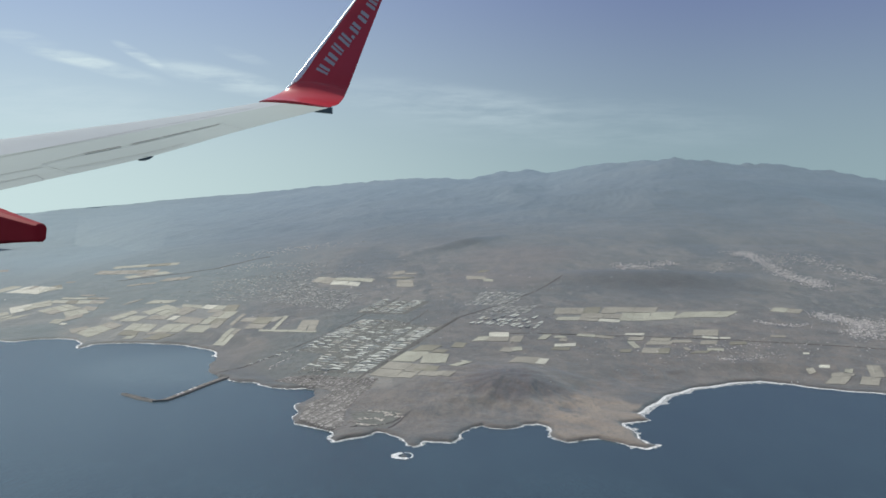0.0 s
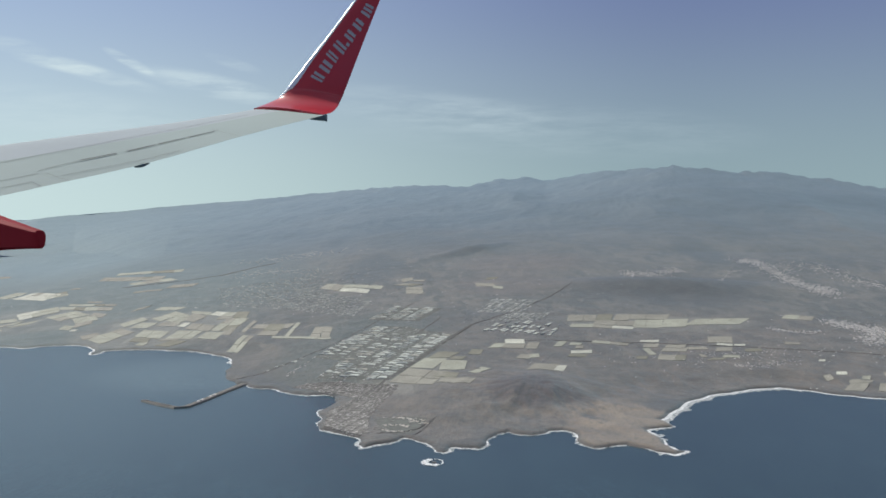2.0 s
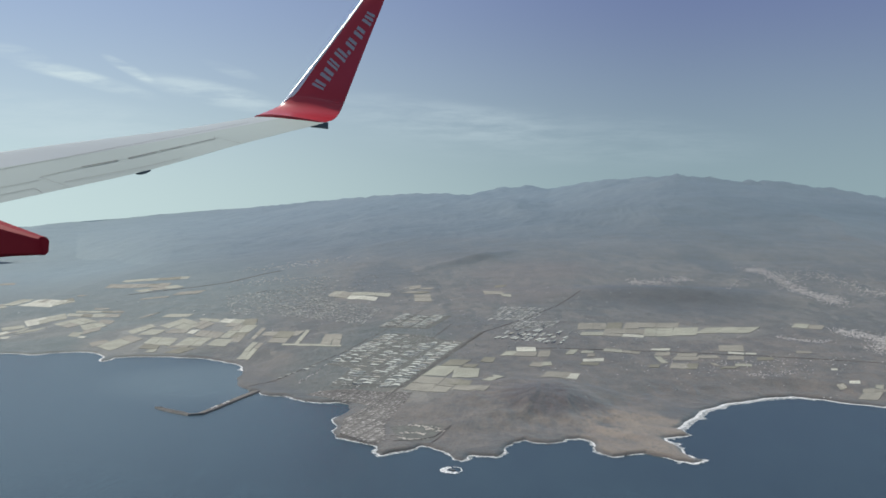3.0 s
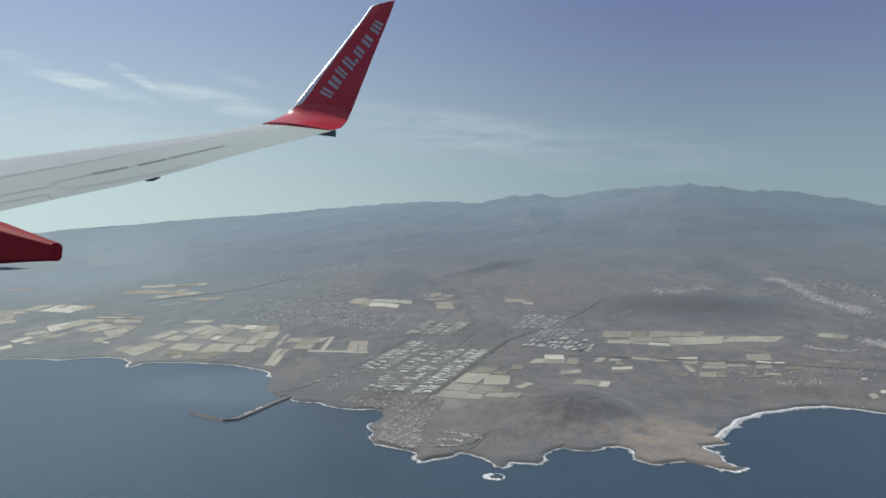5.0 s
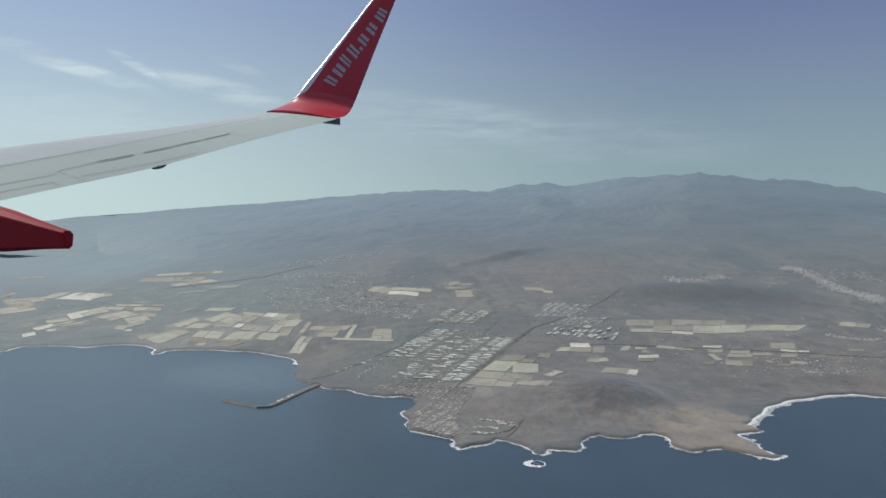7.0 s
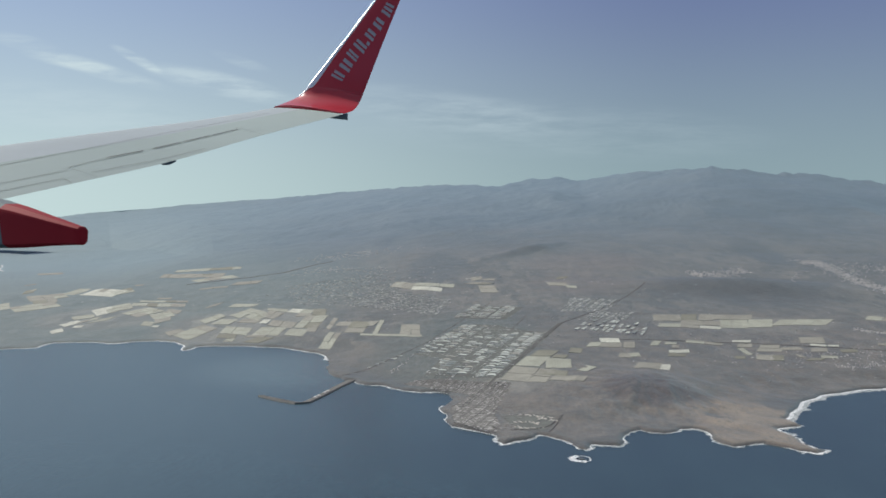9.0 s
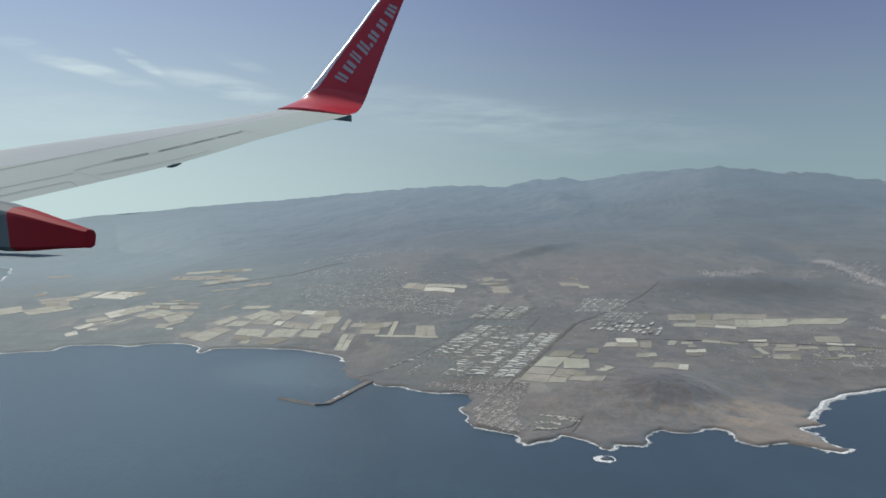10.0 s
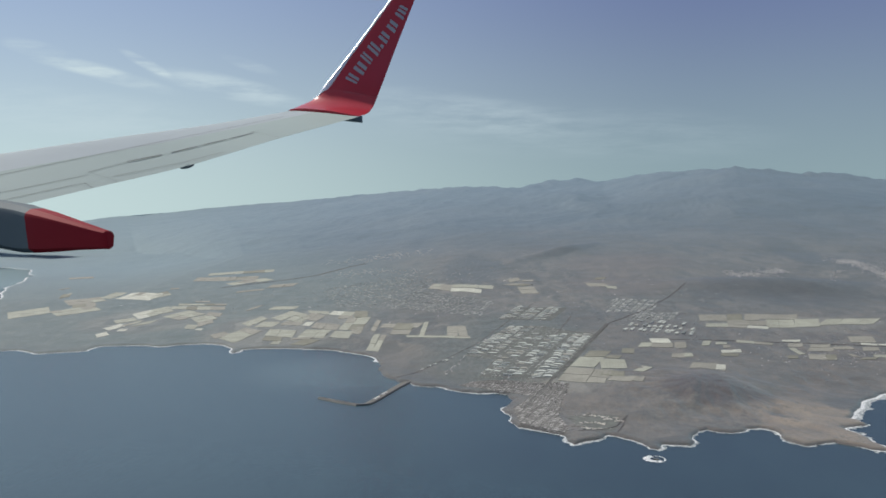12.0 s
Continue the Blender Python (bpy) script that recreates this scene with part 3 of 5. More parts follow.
surf("surf", stretch(TOWN_SHORE[0], SOUTH_SHORE[-1]), 3.4, 73, "thin foam drifting off the rocks", 0.02, WASH, 0.05)

# ---- greenhouse fields ----


def field(cx, cy, width, depth, turn, skew, tone):
    """A field laid out as neighbouring greenhouse blocks with narrow lanes between them."""
    rnd = random.Random(int(cx * 13 + cy * 7))
    width, depth = width * 1.04, depth * 1.06
    a, b = radians(turn), radians(turn + 90 + skew)
    ex, ey = Vector((math.cos(a), math.sin(a))) * width, Vector((math.cos(b), math.sin(b))) * depth
    cols, rows = max(1, round(width / 13)), max(1, round(depth / 20))
    cuts = [0.0] + sorted((k + rnd.uniform(-.22, .22)) / cols for k in range(1, cols)) + [1.0]
    for i in range(cols):
        rises = [0.0] + sorted((k + rnd.uniform(-.25, .25)) / rows for k in range(1, rows)) + [1.0]
        for j in range(rows):
            if cols * rows > 3 and rnd.random() < 0.02:
                continue
            fx, fy = (cuts[i] + cuts[i + 1]) / 2 - 0.5, (rises[j] + rises[j + 1]) / 2 - 0.5
            p = Vector((cx, cy)) + ex * fx + ey * fy
            shade = tone if rnd.random() < 0.8 else rnd.choice((1, 1, 2, 2, 0))
            greenhouse(p.x, p.y, width * (cuts[i + 1] - cuts[i]) - (0.3 if cols > 1 else 0), depth * (rises[j + 1] - rises[j]) - (0.7 if rows > 1 else 0), turn, skew, shade)


def greenhouse(cx, cy, width, depth, turn, skew, tone):
    """A block of netting-covered spans with a low ridge over each span, following the slope."""
    a, b = radians(turn), radians(turn + 90 + skew)
    ex, ey = Vector((math.cos(a), math.sin(a))) * width, Vector((math.cos(b), math.sin(b))) * depth
    o = Vector((cx, cy)) - ex / 2 - ey / 2
    spans = max(3, min(24, int(width / 1.6)))
    rows = max(2, min(12, int(depth / 6)))
    pts, lift = [], []
    for j in range(rows + 1):
        for i in range(2 * spans + 1):
            p = o + ex * (i / (2 * spans)) + ey * (j / rows)
            pts.append((p.x, p.y))
            lift.append(0.17 + (0.03 if i % 2 else 0.0))
    z = heights(pts)
    verts = [(p[0], p[1], zz + l) for p, zz, l in zip(pts, z, lift)]
    n = 2 * spans + 1
    faces = [(j * n + i, j * n + i + 1, (j + 1) * n + i + 1, (j + 1) * n + i) for j in range(rows) for i in range(n - 1)]
    rim = [i for i in range(n)] + [j * n + n - 1 for j in range(1, rows + 1)] + [rows * n + i for i in range(n - 2, -1, -1)] + [j * n for j in range(rows - 1, 0, -1)]
    foot = len(verts)
    verts += [(verts[i][0], verts[i][1], verts[i][2] - 1.4) for i in rim]
    faces += [(rim[k], foot + k, foot + (k + 1) % len(rim), rim[(k + 1) % len(rim)]) for k in range(len(rim))]
    tones = ("olive-brown", "straw-coloured", "dusty brown", "bright off-white")
    ob = mesh_ob("greenhouse", verts, faces, NETS[tone])
    return tagged(ob, f"{tones[tone]} netting greenhouse block on dry farmland", "greenhouse", "greenhouses on the coastal plain")


for row in (   # far west plots
    (-491.2, 880.7, 42.9, 45.2, 62, -37, 1),
    (-453.3, 889.9, 43.0, 36.8, 55, -22, 1),
    (-471.4, 961.2, 37.4, 44.0, 50, -22, 2),
    (-459.1, 926.7, 20.5, 25.1, 28, -6, 2),
    (-459.8, 1007.3, 20.1, 54.6, -37, 40, 1),
    (-423.8, 982.0, 47.0, 42.8, -30, 28, 3),
    (-405.0, 982.8, 27.3, 31.2, 62, -38, 1),
    (-402.3, 1027.0, 8.2, 10.8, 14, -2, 2),
    (-600.2, 1285.8, 29.4, 31.3, 21, 2, 2),
    (-556.8, 1123.3, 15.4, 10.7, 64, -45, 2),
    (-517.8, 1029.9, 21.5, 58.1, 84, -65, 0),
):
    field(*row)
for row in (   # west plots
    (-377.9, 750.9, 13.8, 15.3, 74, -47, 3),
    (-381.3, 788.5, 23.1, 12.8, 75, -34, 3),
    (-384.0, 821.7, 17.9, 17.7, 44, -19, 1),
    (-373.0, 804.9, 24.7, 15.3, 69, -68, 2),
    (-362.5, 806.1, 19.0, 19.8, 58, -64, 1),
    (-370.0, 773.2, 6.2, 9.6, 8, -3, 3),
    (-377.8, 854.0, 23.9, 34.4, 68, -41, 3),
    (-369.5, 875.0, 21.3, 34.0, 60, -37, 1),
    (-340.4, 843.6, 33.1, 28.6, 66, -23, 1),
    (-340.6, 903.1, 47.6, 10.4, -15, 28, 1),
    (-339.4, 882.9, 53.0, 18.0, -17, 29, 1),
    (-345.4, 922.3, 15.1, 9.5, -17, 29, 2),
    (-318.4, 823.2, 22.0, 29.4, 59, -34, 1),
):
    field(*row)
for row in (   # plots west of the bay
    (-310.9, 798.9, 20.3, 18.3, 69, -52, 2),
    (-317.9, 781.7, 9.7, 17.4, -21, 29, 1),
    (-308.1, 769.8, 4.8, 7.6, -6, 10, 3),
    (-314.9, 843.3, 16.2, 16.5, -32, 36, 2),
    (-356.2, 1131.4, 73.6, 19.7, -4, 10, 1),
    (-362.3, 1085.1, 77.1, 29.2, -19, 24, 2),
    (-328.4, 1048.4, 42.9, 22.0, 31, 3, 1),
    (-285.4, 1003.2, 25.6, 20.2, 4, -10, 2),
    (-313.3, 979.7, 26.2, 8.9, 16, -12, 2),
    (-258.2, 860.2, 23.6, 14.1, -14, 5, 1),
    (-285.7, 868.6, 12.9, 18.8, 59, -67, 2),
):
    field(*row)
for row in (   # bay plots
    (-270.2, 798.5, 32.0, 17.0, 74, -45, 1),
    (-256.6, 781.4, 15.1, 20.5, -19, 11, 1),
    (-269.5, 742.3, 40.8, 22.7, 74, -33, 1),
    (-285.4, 743.5, 15.6, 13.8, 61, -32, 2),
    (-248.3, 819.2, 33.1, 17.3, 71, -33, 1),
    (-234.6, 804.6, 21.4, 29.4, -52, 39, 1),
    (-236.9, 780.0, 17.5, 13.8, -25, 17, 2),
    (-223.6, 806.3, 20.9, 24.9, -50, 41, 2),
    (-223.7, 775.7, 6.8, 16.6, -24, 21, 3),
    (-222.8, 827.0, 21.6, 12.6, -31, 43, 1),
    (-201.6, 816.3, 23.4, 14.8, -32, 25, 3),
    (-196.9, 800.4, 11.2, 16.0, -6, 9, 2),
):
    field(*row)
for row in (   # inner bay plots
    (-185.8, 766.9, 18.8, 45.7, -19, 16, 1),
    (-181.3, 739.3, 9.7, 22.4, -36, 37, 2),
    (-185.0, 805.0, 13.1, 26.3, -31, 36, 2),
    (-207.7, 761.2, 25.4, 21.2, -34, 32, 2),
    (-212.4, 734.0, 20.3, 28.0, -15, 11, 1),
    (-191.2, 727.6, 15.2, 22.8, -21, 18, 1),
    (-239.0, 742.1, 25.1, 24.8, -29, 31, 1),
    (-241.7, 723.3, 14.3, 12.6, -17, 20, 0),
    (-236.7, 709.4, 6.2, 10.4, 6, -8, 1),
    (-219.3, 718.7, 14.4, 5.1, -11, -13, 2),
    (-215.4, 708.0, 12.1, 15.5, -19, -16, 0),
):
    field(*row)
for row in (   # middle plots
    (-164.8, 695.5, 5.2, 45.8, -31, 29, 1),
    (-159.8, 691.6, 5.9, 42.0, -48, 44, 1),
    (-167.9, 752.1, 6.9, 38.0, -57, 55, 2),
    (-158.2, 744.3, 11.8, 12.1, -29, 24, 2),
    (-146.2, 727.6, 16.2, 37.2, -31, 27, 1),
    (-130.1, 716.8, 4.3, 48.2, -38, 36, 1),
    (-119.2, 684.4, 53.2, 6.0, -35, 39, 1),
    (-136.6, 735.5, 7.9, 15.2, -29, 16, 2),
    (-109.2, 695.9, 8.7, 35.8, -34, 35, 2),
    (-102.0, 690.8, 7.6, 38.5, -37, 40, 2),
):
    field(*row)
for row in (   # upper plain plots
    (-122.2, 899.3, 31.0, 25.9, -52, 43, 2),
    (-99.6, 867.0, 32.7, 17.1, -38, 35, 3),
    (-94.3, 884.7, 42.3, 15.8, -32, 29, 1),
    (-124.6, 911.3, 9.2, 14.9, -31, 22, 1),
    (-53.6, 882.6, 20.6, 11.2, -31, -19, 2),
    (-46.8, 850.5, 13.9, 35.8, -11, 14, 2),
    (-55.5, 912.9, 11.3, 18.8, 32, -31, 2),
    (-44.1, 903.0, 10.1, 8.6, -13, 4, 2),
    (13.8, 863.3, 16.8, 18.0, -23, 26, 2),
    (24.0, 847.2, 9.0, 11.0, -31, 27, 1),
    (21.6, 901.7, 9.6, 12.8, 16, -29, 0),
):
    field(*row)
for row in (   # near plots
    (-33.2, 547.5, 26.2, 29.5, -29, 12, 2),
    (-28.7, 578.1, 13.9, 21.9, -19, -2, 1),
    (-14.5, 571.0, 14.0, 20.6, -4, -1, 1),
    (-19.7, 548.9, 16.6, 11.9, -32, 22, 3),
    (-12.8, 533.2, 17.7, 11.0, -17, -2, 2),
    (-0.0, 557.1, 6.5, 15.3, -25, -3, 1),
    (-20.2, 597.7, 12.5, 16.2, -12, -9, 0),
    (-11.8, 588.1, 7.5, 8.4, -12, -8, 0),
    (13.2, 623.5, 7.4, 13.8, 6, -24, 1),
    (24.8, 636.1, 12.0, 11.8, 2, -4, 3),
    (23.4, 622.8, 13.3, 11.7, 5, -16, 2),
    (35.3, 624.5, 7.0, 15.8, 4, -15, 2),
    (-0.6, 605.2, 7.1, 13.1, -7, -4, 0),
):
    field(*row)
for row in (   # plots beside the avenue
    (28.2, 596.3, 7.3, 10.9, -9, -6, 2),
    (34.0, 598.8, 6.3, 8.8, 14, -15, 1),
    (53.5, 632.8, 5.4, 15.1, 16, -35, 1),
    (63.6, 635.4, 7.3, 6.0, 7, -23, 1),
    (65.0, 627.4, 5.0, 8.7, 16, -29, 2),
    (64.7, 615.3, 14.3, 7.1, 23, -31, 3),
    (61.3, 605.5, 11.2, 7.3, 14, -33, 0),
    (37.2, 570.4, 14.1, 17.3, 3, -21, 2),
    (46.8, 570.1, 5.5, 13.6, 1, -16, 3),
    (87.1, 644.0, 22.7, 7.0, -1, -15, 1),
    (114.6, 656.3, 12.4, 6.0, 9, -28, 3),
    (113.4, 644.3, 9.5, 9.5, 7, -24, 2),
    (109.2, 628.2, 4.5, 16.5, 24, -19, 1),
):
    field(*row)
for row in (   # east plots
    (101.3, 611.1, 6.6, 8.3, 14, -32, 2),
    (128.7, 642.0, 12.0, 8.3, -3, -16, 3),
    (126.1, 632.8, 15.2, 9.1, -1, -23, 2),
    (116.5, 612.0, 9.3, 13.9, -18, 1, 2),
    (124.6, 610.7, 6.6, 14.9, 5, -22, 2),
):
    field(*row)
for row in (   # terrace plots
    (78.2, 718.0, 21.0, 21.0, 15, -25, 2),
    (95.3, 723.8, 11.3, 21.3, 10, -23, 2),
    (74.8, 692.2, 15.8, 11.8, 12, -27, 1),
    (96.3, 692.7, 27.6, 8.5, -1, -17, 3),
    (108.7, 727.0, 11.6, 21.6, 16, -32, 2),
    (99.7, 706.4, 28.7, 15.2, 7, -24, 2),
    (124.0, 709.6, 21.1, 25.1, 12, -26, 1),
    (129.7, 732.8, 28.4, 17.5, 8, -25, 2),
    (144.0, 713.4, 17.2, 25.7, 5, -22, 1),
    (175.1, 716.1, 38.2, 22.1, 2, -36, 1),
):
    field(*row)
for row in (   # plots above the beach
    (161.7, 658.8, 15.5, 17.2, -1, -13, 2),
    (160.9, 644.8, 9.3, 5.1, -18, -2, 3),
    (170.0, 643.1, 6.3, 4.3, -18, -2, 3),
    (156.9, 631.6, 9.8, 10.3, -3, -15, 2),
    (141.1, 635.5, 11.3, 7.0, -5, 4, 2),
    (146.1, 606.6, 9.7, 5.9, 6, -45, 1),
    (156.2, 612.1, 9.4, 5.7, -10, -4, 1),
    (139.5, 614.9, 3.4, 7.7, -33, 37, 2),
    (174.6, 628.6, 10.1, 7.0, 1, -13, 0),
    (204.6, 645.1, 9.1, 5.6, -8, -10, 3),
    (236.5, 727.8, 20.2, 14.9, -26, -2, 2),
):
    field(*row)
for row in (   # beach plots
    (207.4, 570.2, 5.7, 6.9, -8, -13, 3),
    (211.1, 552.3, 11.8, 5.7, -8, -18, 3),
    (205.0, 542.4, 9.7, 15.5, -10, -23, 2),
    (217.2, 559.9, 4.3, 7.6, -4, -20, 3),
    (231.3, 557.9, 6.9, 24.6, -11, -5, 3),
    (220.7, 538.8, 9.1, 14.8, -21, -5, 2),
    (197.2, 562.6, 4.0, 8.0, 11, -16, 2),
    (207.4, 600.9, 3.6, 4.0, -4, -16, 3),
):
    field(*row)

# ---- roads ----


def road(name, pts, width, label, mat=ASPHALT, lift=0.16):
    line = []
    for a, b in zip(pts, pts[1:]):
        a, b = Vector(a), Vector(b)
        steps = max(1, int((b - a).length / 5))
        line += [a.lerp(b, k / steps) for k in range(steps)]
    line.append(Vector(pts[-1]))
    verts, faces = [], []
    for k, p in enumerate(line):
        d = (line[min(k + 1, len(line) - 1)] - line[max(k - 1, 0)]).normalized()
        s = Vector((-d.y, d.x)) * width / 2
        z = height(p.x, p.y) + lift
        verts += [(*(p + s), z), (*(p - s), z), (*(p + s * 1.15), z - 0.3), (*(p - s * 1.15), z - 0.3)]
        if k:
            i = 4 * k
            faces += [(i - 4, i - 3, i + 1, i), (i - 4, i, i + 2, i - 2), (i - 3, i - 1, i + 3, i + 1)]
    return tagged(mesh_ob(name, verts, faces, mat), label, "road", kind="structure")


road("verge", [(-72, 487), (-59.4, 525), (-49.1, 550), (-38, 581), (-16.7, 645), (-1, 692)], 2.5, "dark green planted verges along the avenue", VERGE, 0.10)
road("road", [(-72, 487), (-59.4, 525), (-49.1, 550), (-38, 581), (-16.7, 645), (-1, 692)], 1.3, "dark asphalt avenue beside the industrial estate")
road("road", [(-140, 575), (-130, 590), (-112, 616), (-90, 652), (-73, 705), (-45, 790)], 0.5, "grey asphalt road behind the harbour", WORN)
road("road", [(-1, 692), (39, 752), (87, 848)], 0.9, "dark asphalt road climbing towards the hills")
road("road", [(-85.6, 536), (-75.4, 559), (-60.3, 606), (-36, 675), (-23, 724)], 0.6, "grey asphalt road between the estate blocks", WORN)
road("lane", [(-49, 440), (-38, 444), (-31, 449), (-27, 458), (-23.5, 465)], 0.7, "dark asphalt lane between the holiday flats")
road("lane", [(-23.5, 465), (-27.5, 451), (-32, 438)], 0.6, "dark asphalt lane around the holiday flats")
road("road", [(-350, 1015), (-293, 1043), (-260, 1062), (-240, 1094), (-214, 1124)], 3.2, "dark road cut below the mountains")

road("verge", [(30, 640), (61.5, 644.4), (114, 652), (166, 640.4), (215, 625.4), (248.5, 613.7), (330, 590)], 2.4, "dark planted strip along the motorway", VERGE, 0.05)
road("road", [(30, 640), (61.5, 644.4), (114, 652), (166, 640.4), (215, 625.4), (248.5, 613.7), (330, 590)], 1.2, "grey asphalt motorway across the plain", WORN, 0.07)

# ---- industrial estate ----
GRID = radians(74.0)
GX, GY = Vector((math.cos(GRID), math.sin(GRID))), Vector((math.sin(GRID), -math.cos(GRID)))


def warehouse_mesh(gable):
    """Walls and roof of a unit shed, a low gable or a flat roof behind a parapet."""
    wall_v = [(-.5, -.5, 0), (.5, -.5, 0), (.5, .5, 0), (-.5, .5, 0), (-.5, -.5, 1), (.5, -.5, 1), (.5, .5, 1), (-.5, .5, 1)]
    wall_f = [(0, 1, 5, 4), (1, 2, 6, 5), (2, 3, 7, 6), (3, 0, 4, 7)]
    wm = bpy.data.meshes.new("wall")
    rm = bpy.data.meshes.new("roof")
    e = 0.52
    if gable:
        wall_v += [(-.5, 0, 1.28), (.5, 0, 1.28)]
        wall_f += [(4, 7, 8), (5, 9, 6)]
        rv = [(-e, -e, 0.98), (e, -e, 0.98), (e, 0, 1.32), (-e, 0, 1.32), (e, e, 0.98), (-e, e, 0.98)]
        rv += [(x, y, z + 0.06) for x, y, z in rv]
        rf = [(6, 7, 8, 9), (9, 8, 10, 11), (0, 1, 7, 6), (4, 5, 11, 10), (0, 3, 2, 1), (3, 5, 4, 2), (1, 2, 8, 7), (2, 4, 10, 8), (0, 6, 9, 3), (3, 9, 11, 5)]
    else:
        i = 0.46
        rv = [(-e, -e, 1), (e, -e, 1), (e, e, 1), (-e, e, 1), (-e, -e, 1.12), (e, -e, 1.12), (e, e, 1.12), (-e, e, 1.12),
              (-i, -i, 1.12), (i, -i, 1.12), (i, i, 1.12), (-i, i, 1.12), (-i, -i, 1.05), (i, -i, 1.05), (i, i, 1.05), (-i, i, 1.05)]
        rf = [(12, 13, 14, 15)] + [(a, (a + 1) % 4, 4 + (a + 1) % 4, 4 + a) for a in range(4)]
        rf += [(4 + a, 4 + (a + 1) % 4, 8 + (a + 1) % 4, 8 + a) for a in range(4)] + [(8 + a, 8 + (a + 1) % 4, 12 + (a + 1) % 4, 12 + a) for a in range(4)]
    wm.from_pydata(wall_v, [], wall_f)
    rm.from_pydata(rv, [], rf)
    wm.materials.append(WALL)
    return wm, rm


SHEDS = {}
for gable_roof in (True, False):
    for roof_mat in (ROOF_LIGHT, ROOF_BEIGE, ROOF_GREY):
        wall_mesh, roof_mesh = warehouse_mesh(gable_roof)
        roof_mesh.materials.append(roof_mat)
        SHEDS[gable_roof, roof_mat.name] = (wall_mesh, roof_mesh)


def warehouse(x, y, length, width, tall, turn, gable, mat, group):
    base = new("warehouse")
    base.matrix_world = pose(x, y, height(x, y) - 0.4, 0, 0, turn) @ Matrix.Diagonal((length, width, tall + 0.4, 1))
    wm, rm = SHEDS[gable, mat.name]
    for nm, me in (("wall", wm), ("roof", rm)):
        new(nm, me).parent = base
    tone = "pale" if mat is ROOF_LIGHT else "beige" if mat is ROOF_BEIGE else "grey"
    kind = "gabled" if gable else "flat"
    return tagged(base, f"{tone} sheet-roofed warehouse with a {kind} roof", "warehouse", group)


def estate(corner, rows, length, strip, group, seed, fill=0.85, turn=None, light=0.5, gap=0.0, sizes=(4.0, 11.0), cover=(0.72, 0.98)):
    """Sheds of many sizes side by side in strips along the streets of an estate, with yards left free."""
    rnd = random.Random(seed)
    axis = GRID if turn is None else radians(turn)
    gx, gy = Vector((math.cos(axis), math.sin(axis))), Vector((math.sin(axis), -math.cos(axis)))
    for r in range(rows):
        across = r * strip + (r // 2) * strip * 0.35 + (gap if r > 1 else 0.0)
        run = rnd.uniform(0, 4)
        while run < length:
            size = rnd.uniform(*sizes)
            if rnd.random() < fill:
                wide = strip * rnd.uniform(*cover)
                p = Vector(corner) + gy * (across + rnd.uniform(-.5, .5) * (strip - wide)) + gx * (run + size / 2)
                mat = ROOF_LIGHT if rnd.random() < light else rnd.choice((ROOF_GREY, ROOF_BEIGE))
                if rnd.random() < 0.2:
                    half = size * 0.46
                    warehouse(p.x - gx.x * half / 2, p.y - gx.y * half / 2, half * 0.92, wide, rnd.uniform(0.08, 0.17), math.degrees(axis), True, mat, group)
                    p = p + gx * half / 2
                    size = half
                warehouse(p.x, p.y, size * 0.97, wide, rnd.uniform(0.08, 0.15), math.degrees(axis), rnd.random() < 0.6, mat, group)
            run += size + (rnd.uniform(0.15, 0.5) if rnd.random() < 0.86 else rnd.uniform(1.0, 3.0))


estate((-97, 619), 3, 82, 5.9, "sheds on the harbour estate", 5, 0.9, 68.5, 0.65, 0.0, (2.4, 7.0))
estate((-90, 563), 2, 112, 5.6, "sheds on the harbour estate", 15, 0.65, 70.5, 0.45, 0.0, (2.5, 7.0))
estate((-77, 557), 2, 112, 5.6, "sheds on the harbour estate", 35, 0.75, 70.5, 0.5, 0.0, (2.2, 6.0))
estate((-61.5, 549), 2, 116, 6.4, "sheds on the harbour estate", 25, 0.95, 71.5, 0.65, 0.0, (2.2, 6.0))
estate((-74, 724), 6, 50, 5.4, "sheds on the upper estate", 6, 0.92, 72, 0.6, 0.0, (2.4, 6.5))
estate((7, 667), 11, 34, 3.6, "sheds beside the avenue", 8, 0.9, 70, 0.7, 0.0, (14.0, 17.0), (0.5, 0.6))

for x, y, length, width in ((-112, 612, 4.2, 3.0), (-108.5, 618, 2.6, 2.2), (-121.5, 603.5, 3.2, 1.8), (-126, 598, 2.6, 1.6), (-118.5, 606.5, 2.0, 1.6)):
    warehouse(x, y, length, width, 0.16, 62, True, ROOF_LIGHT, "sheds on the harbour estate")

# ---- houses ----


def settlement(name, spots, mat, label):
    """Many small flat-roofed houses, each with a parapet and some with a stair hut, as one object."""
    verts, faces = [], []
    z = heights([(s[0], s[1]) for s in spots])
    for (x, y, l, wd, tall, turn), zz in zip(spots, z):
        ca, sa = math.cos(turn), math.sin(turn)
        boxes = [(0, 0, l, wd, -0.8, tall)]
        if (int(x * 7) + int(y * 3)) % 3 == 0:
            boxes.append((l * .2, wd * .15, l * .4, wd * .5, tall - 0.01, tall * 1.45))
        for bx, by, bl, bw, z0, z1 in boxes:
            i = len(verts)
            for h in (z0, z1):
                for sx, sy in ((-1, -1), (1, -1), (1, 1), (-1, 1)):
                    px, py = bx + sx * bl / 2, by + sy * bw / 2
                    verts.append((x + px * ca - py * sa, y + px * sa + py * ca, zz + h))
            faces += [(i + 4, i + 5, i + 6, i + 7)] + [(i + k, i + (k + 1) % 4, i + 4 + (k + 1) % 4, i + 4 + k) for k in range(4)]
    return tagged(mesh_ob(name, verts, faces, mat), label, "houses", kind="stuff")


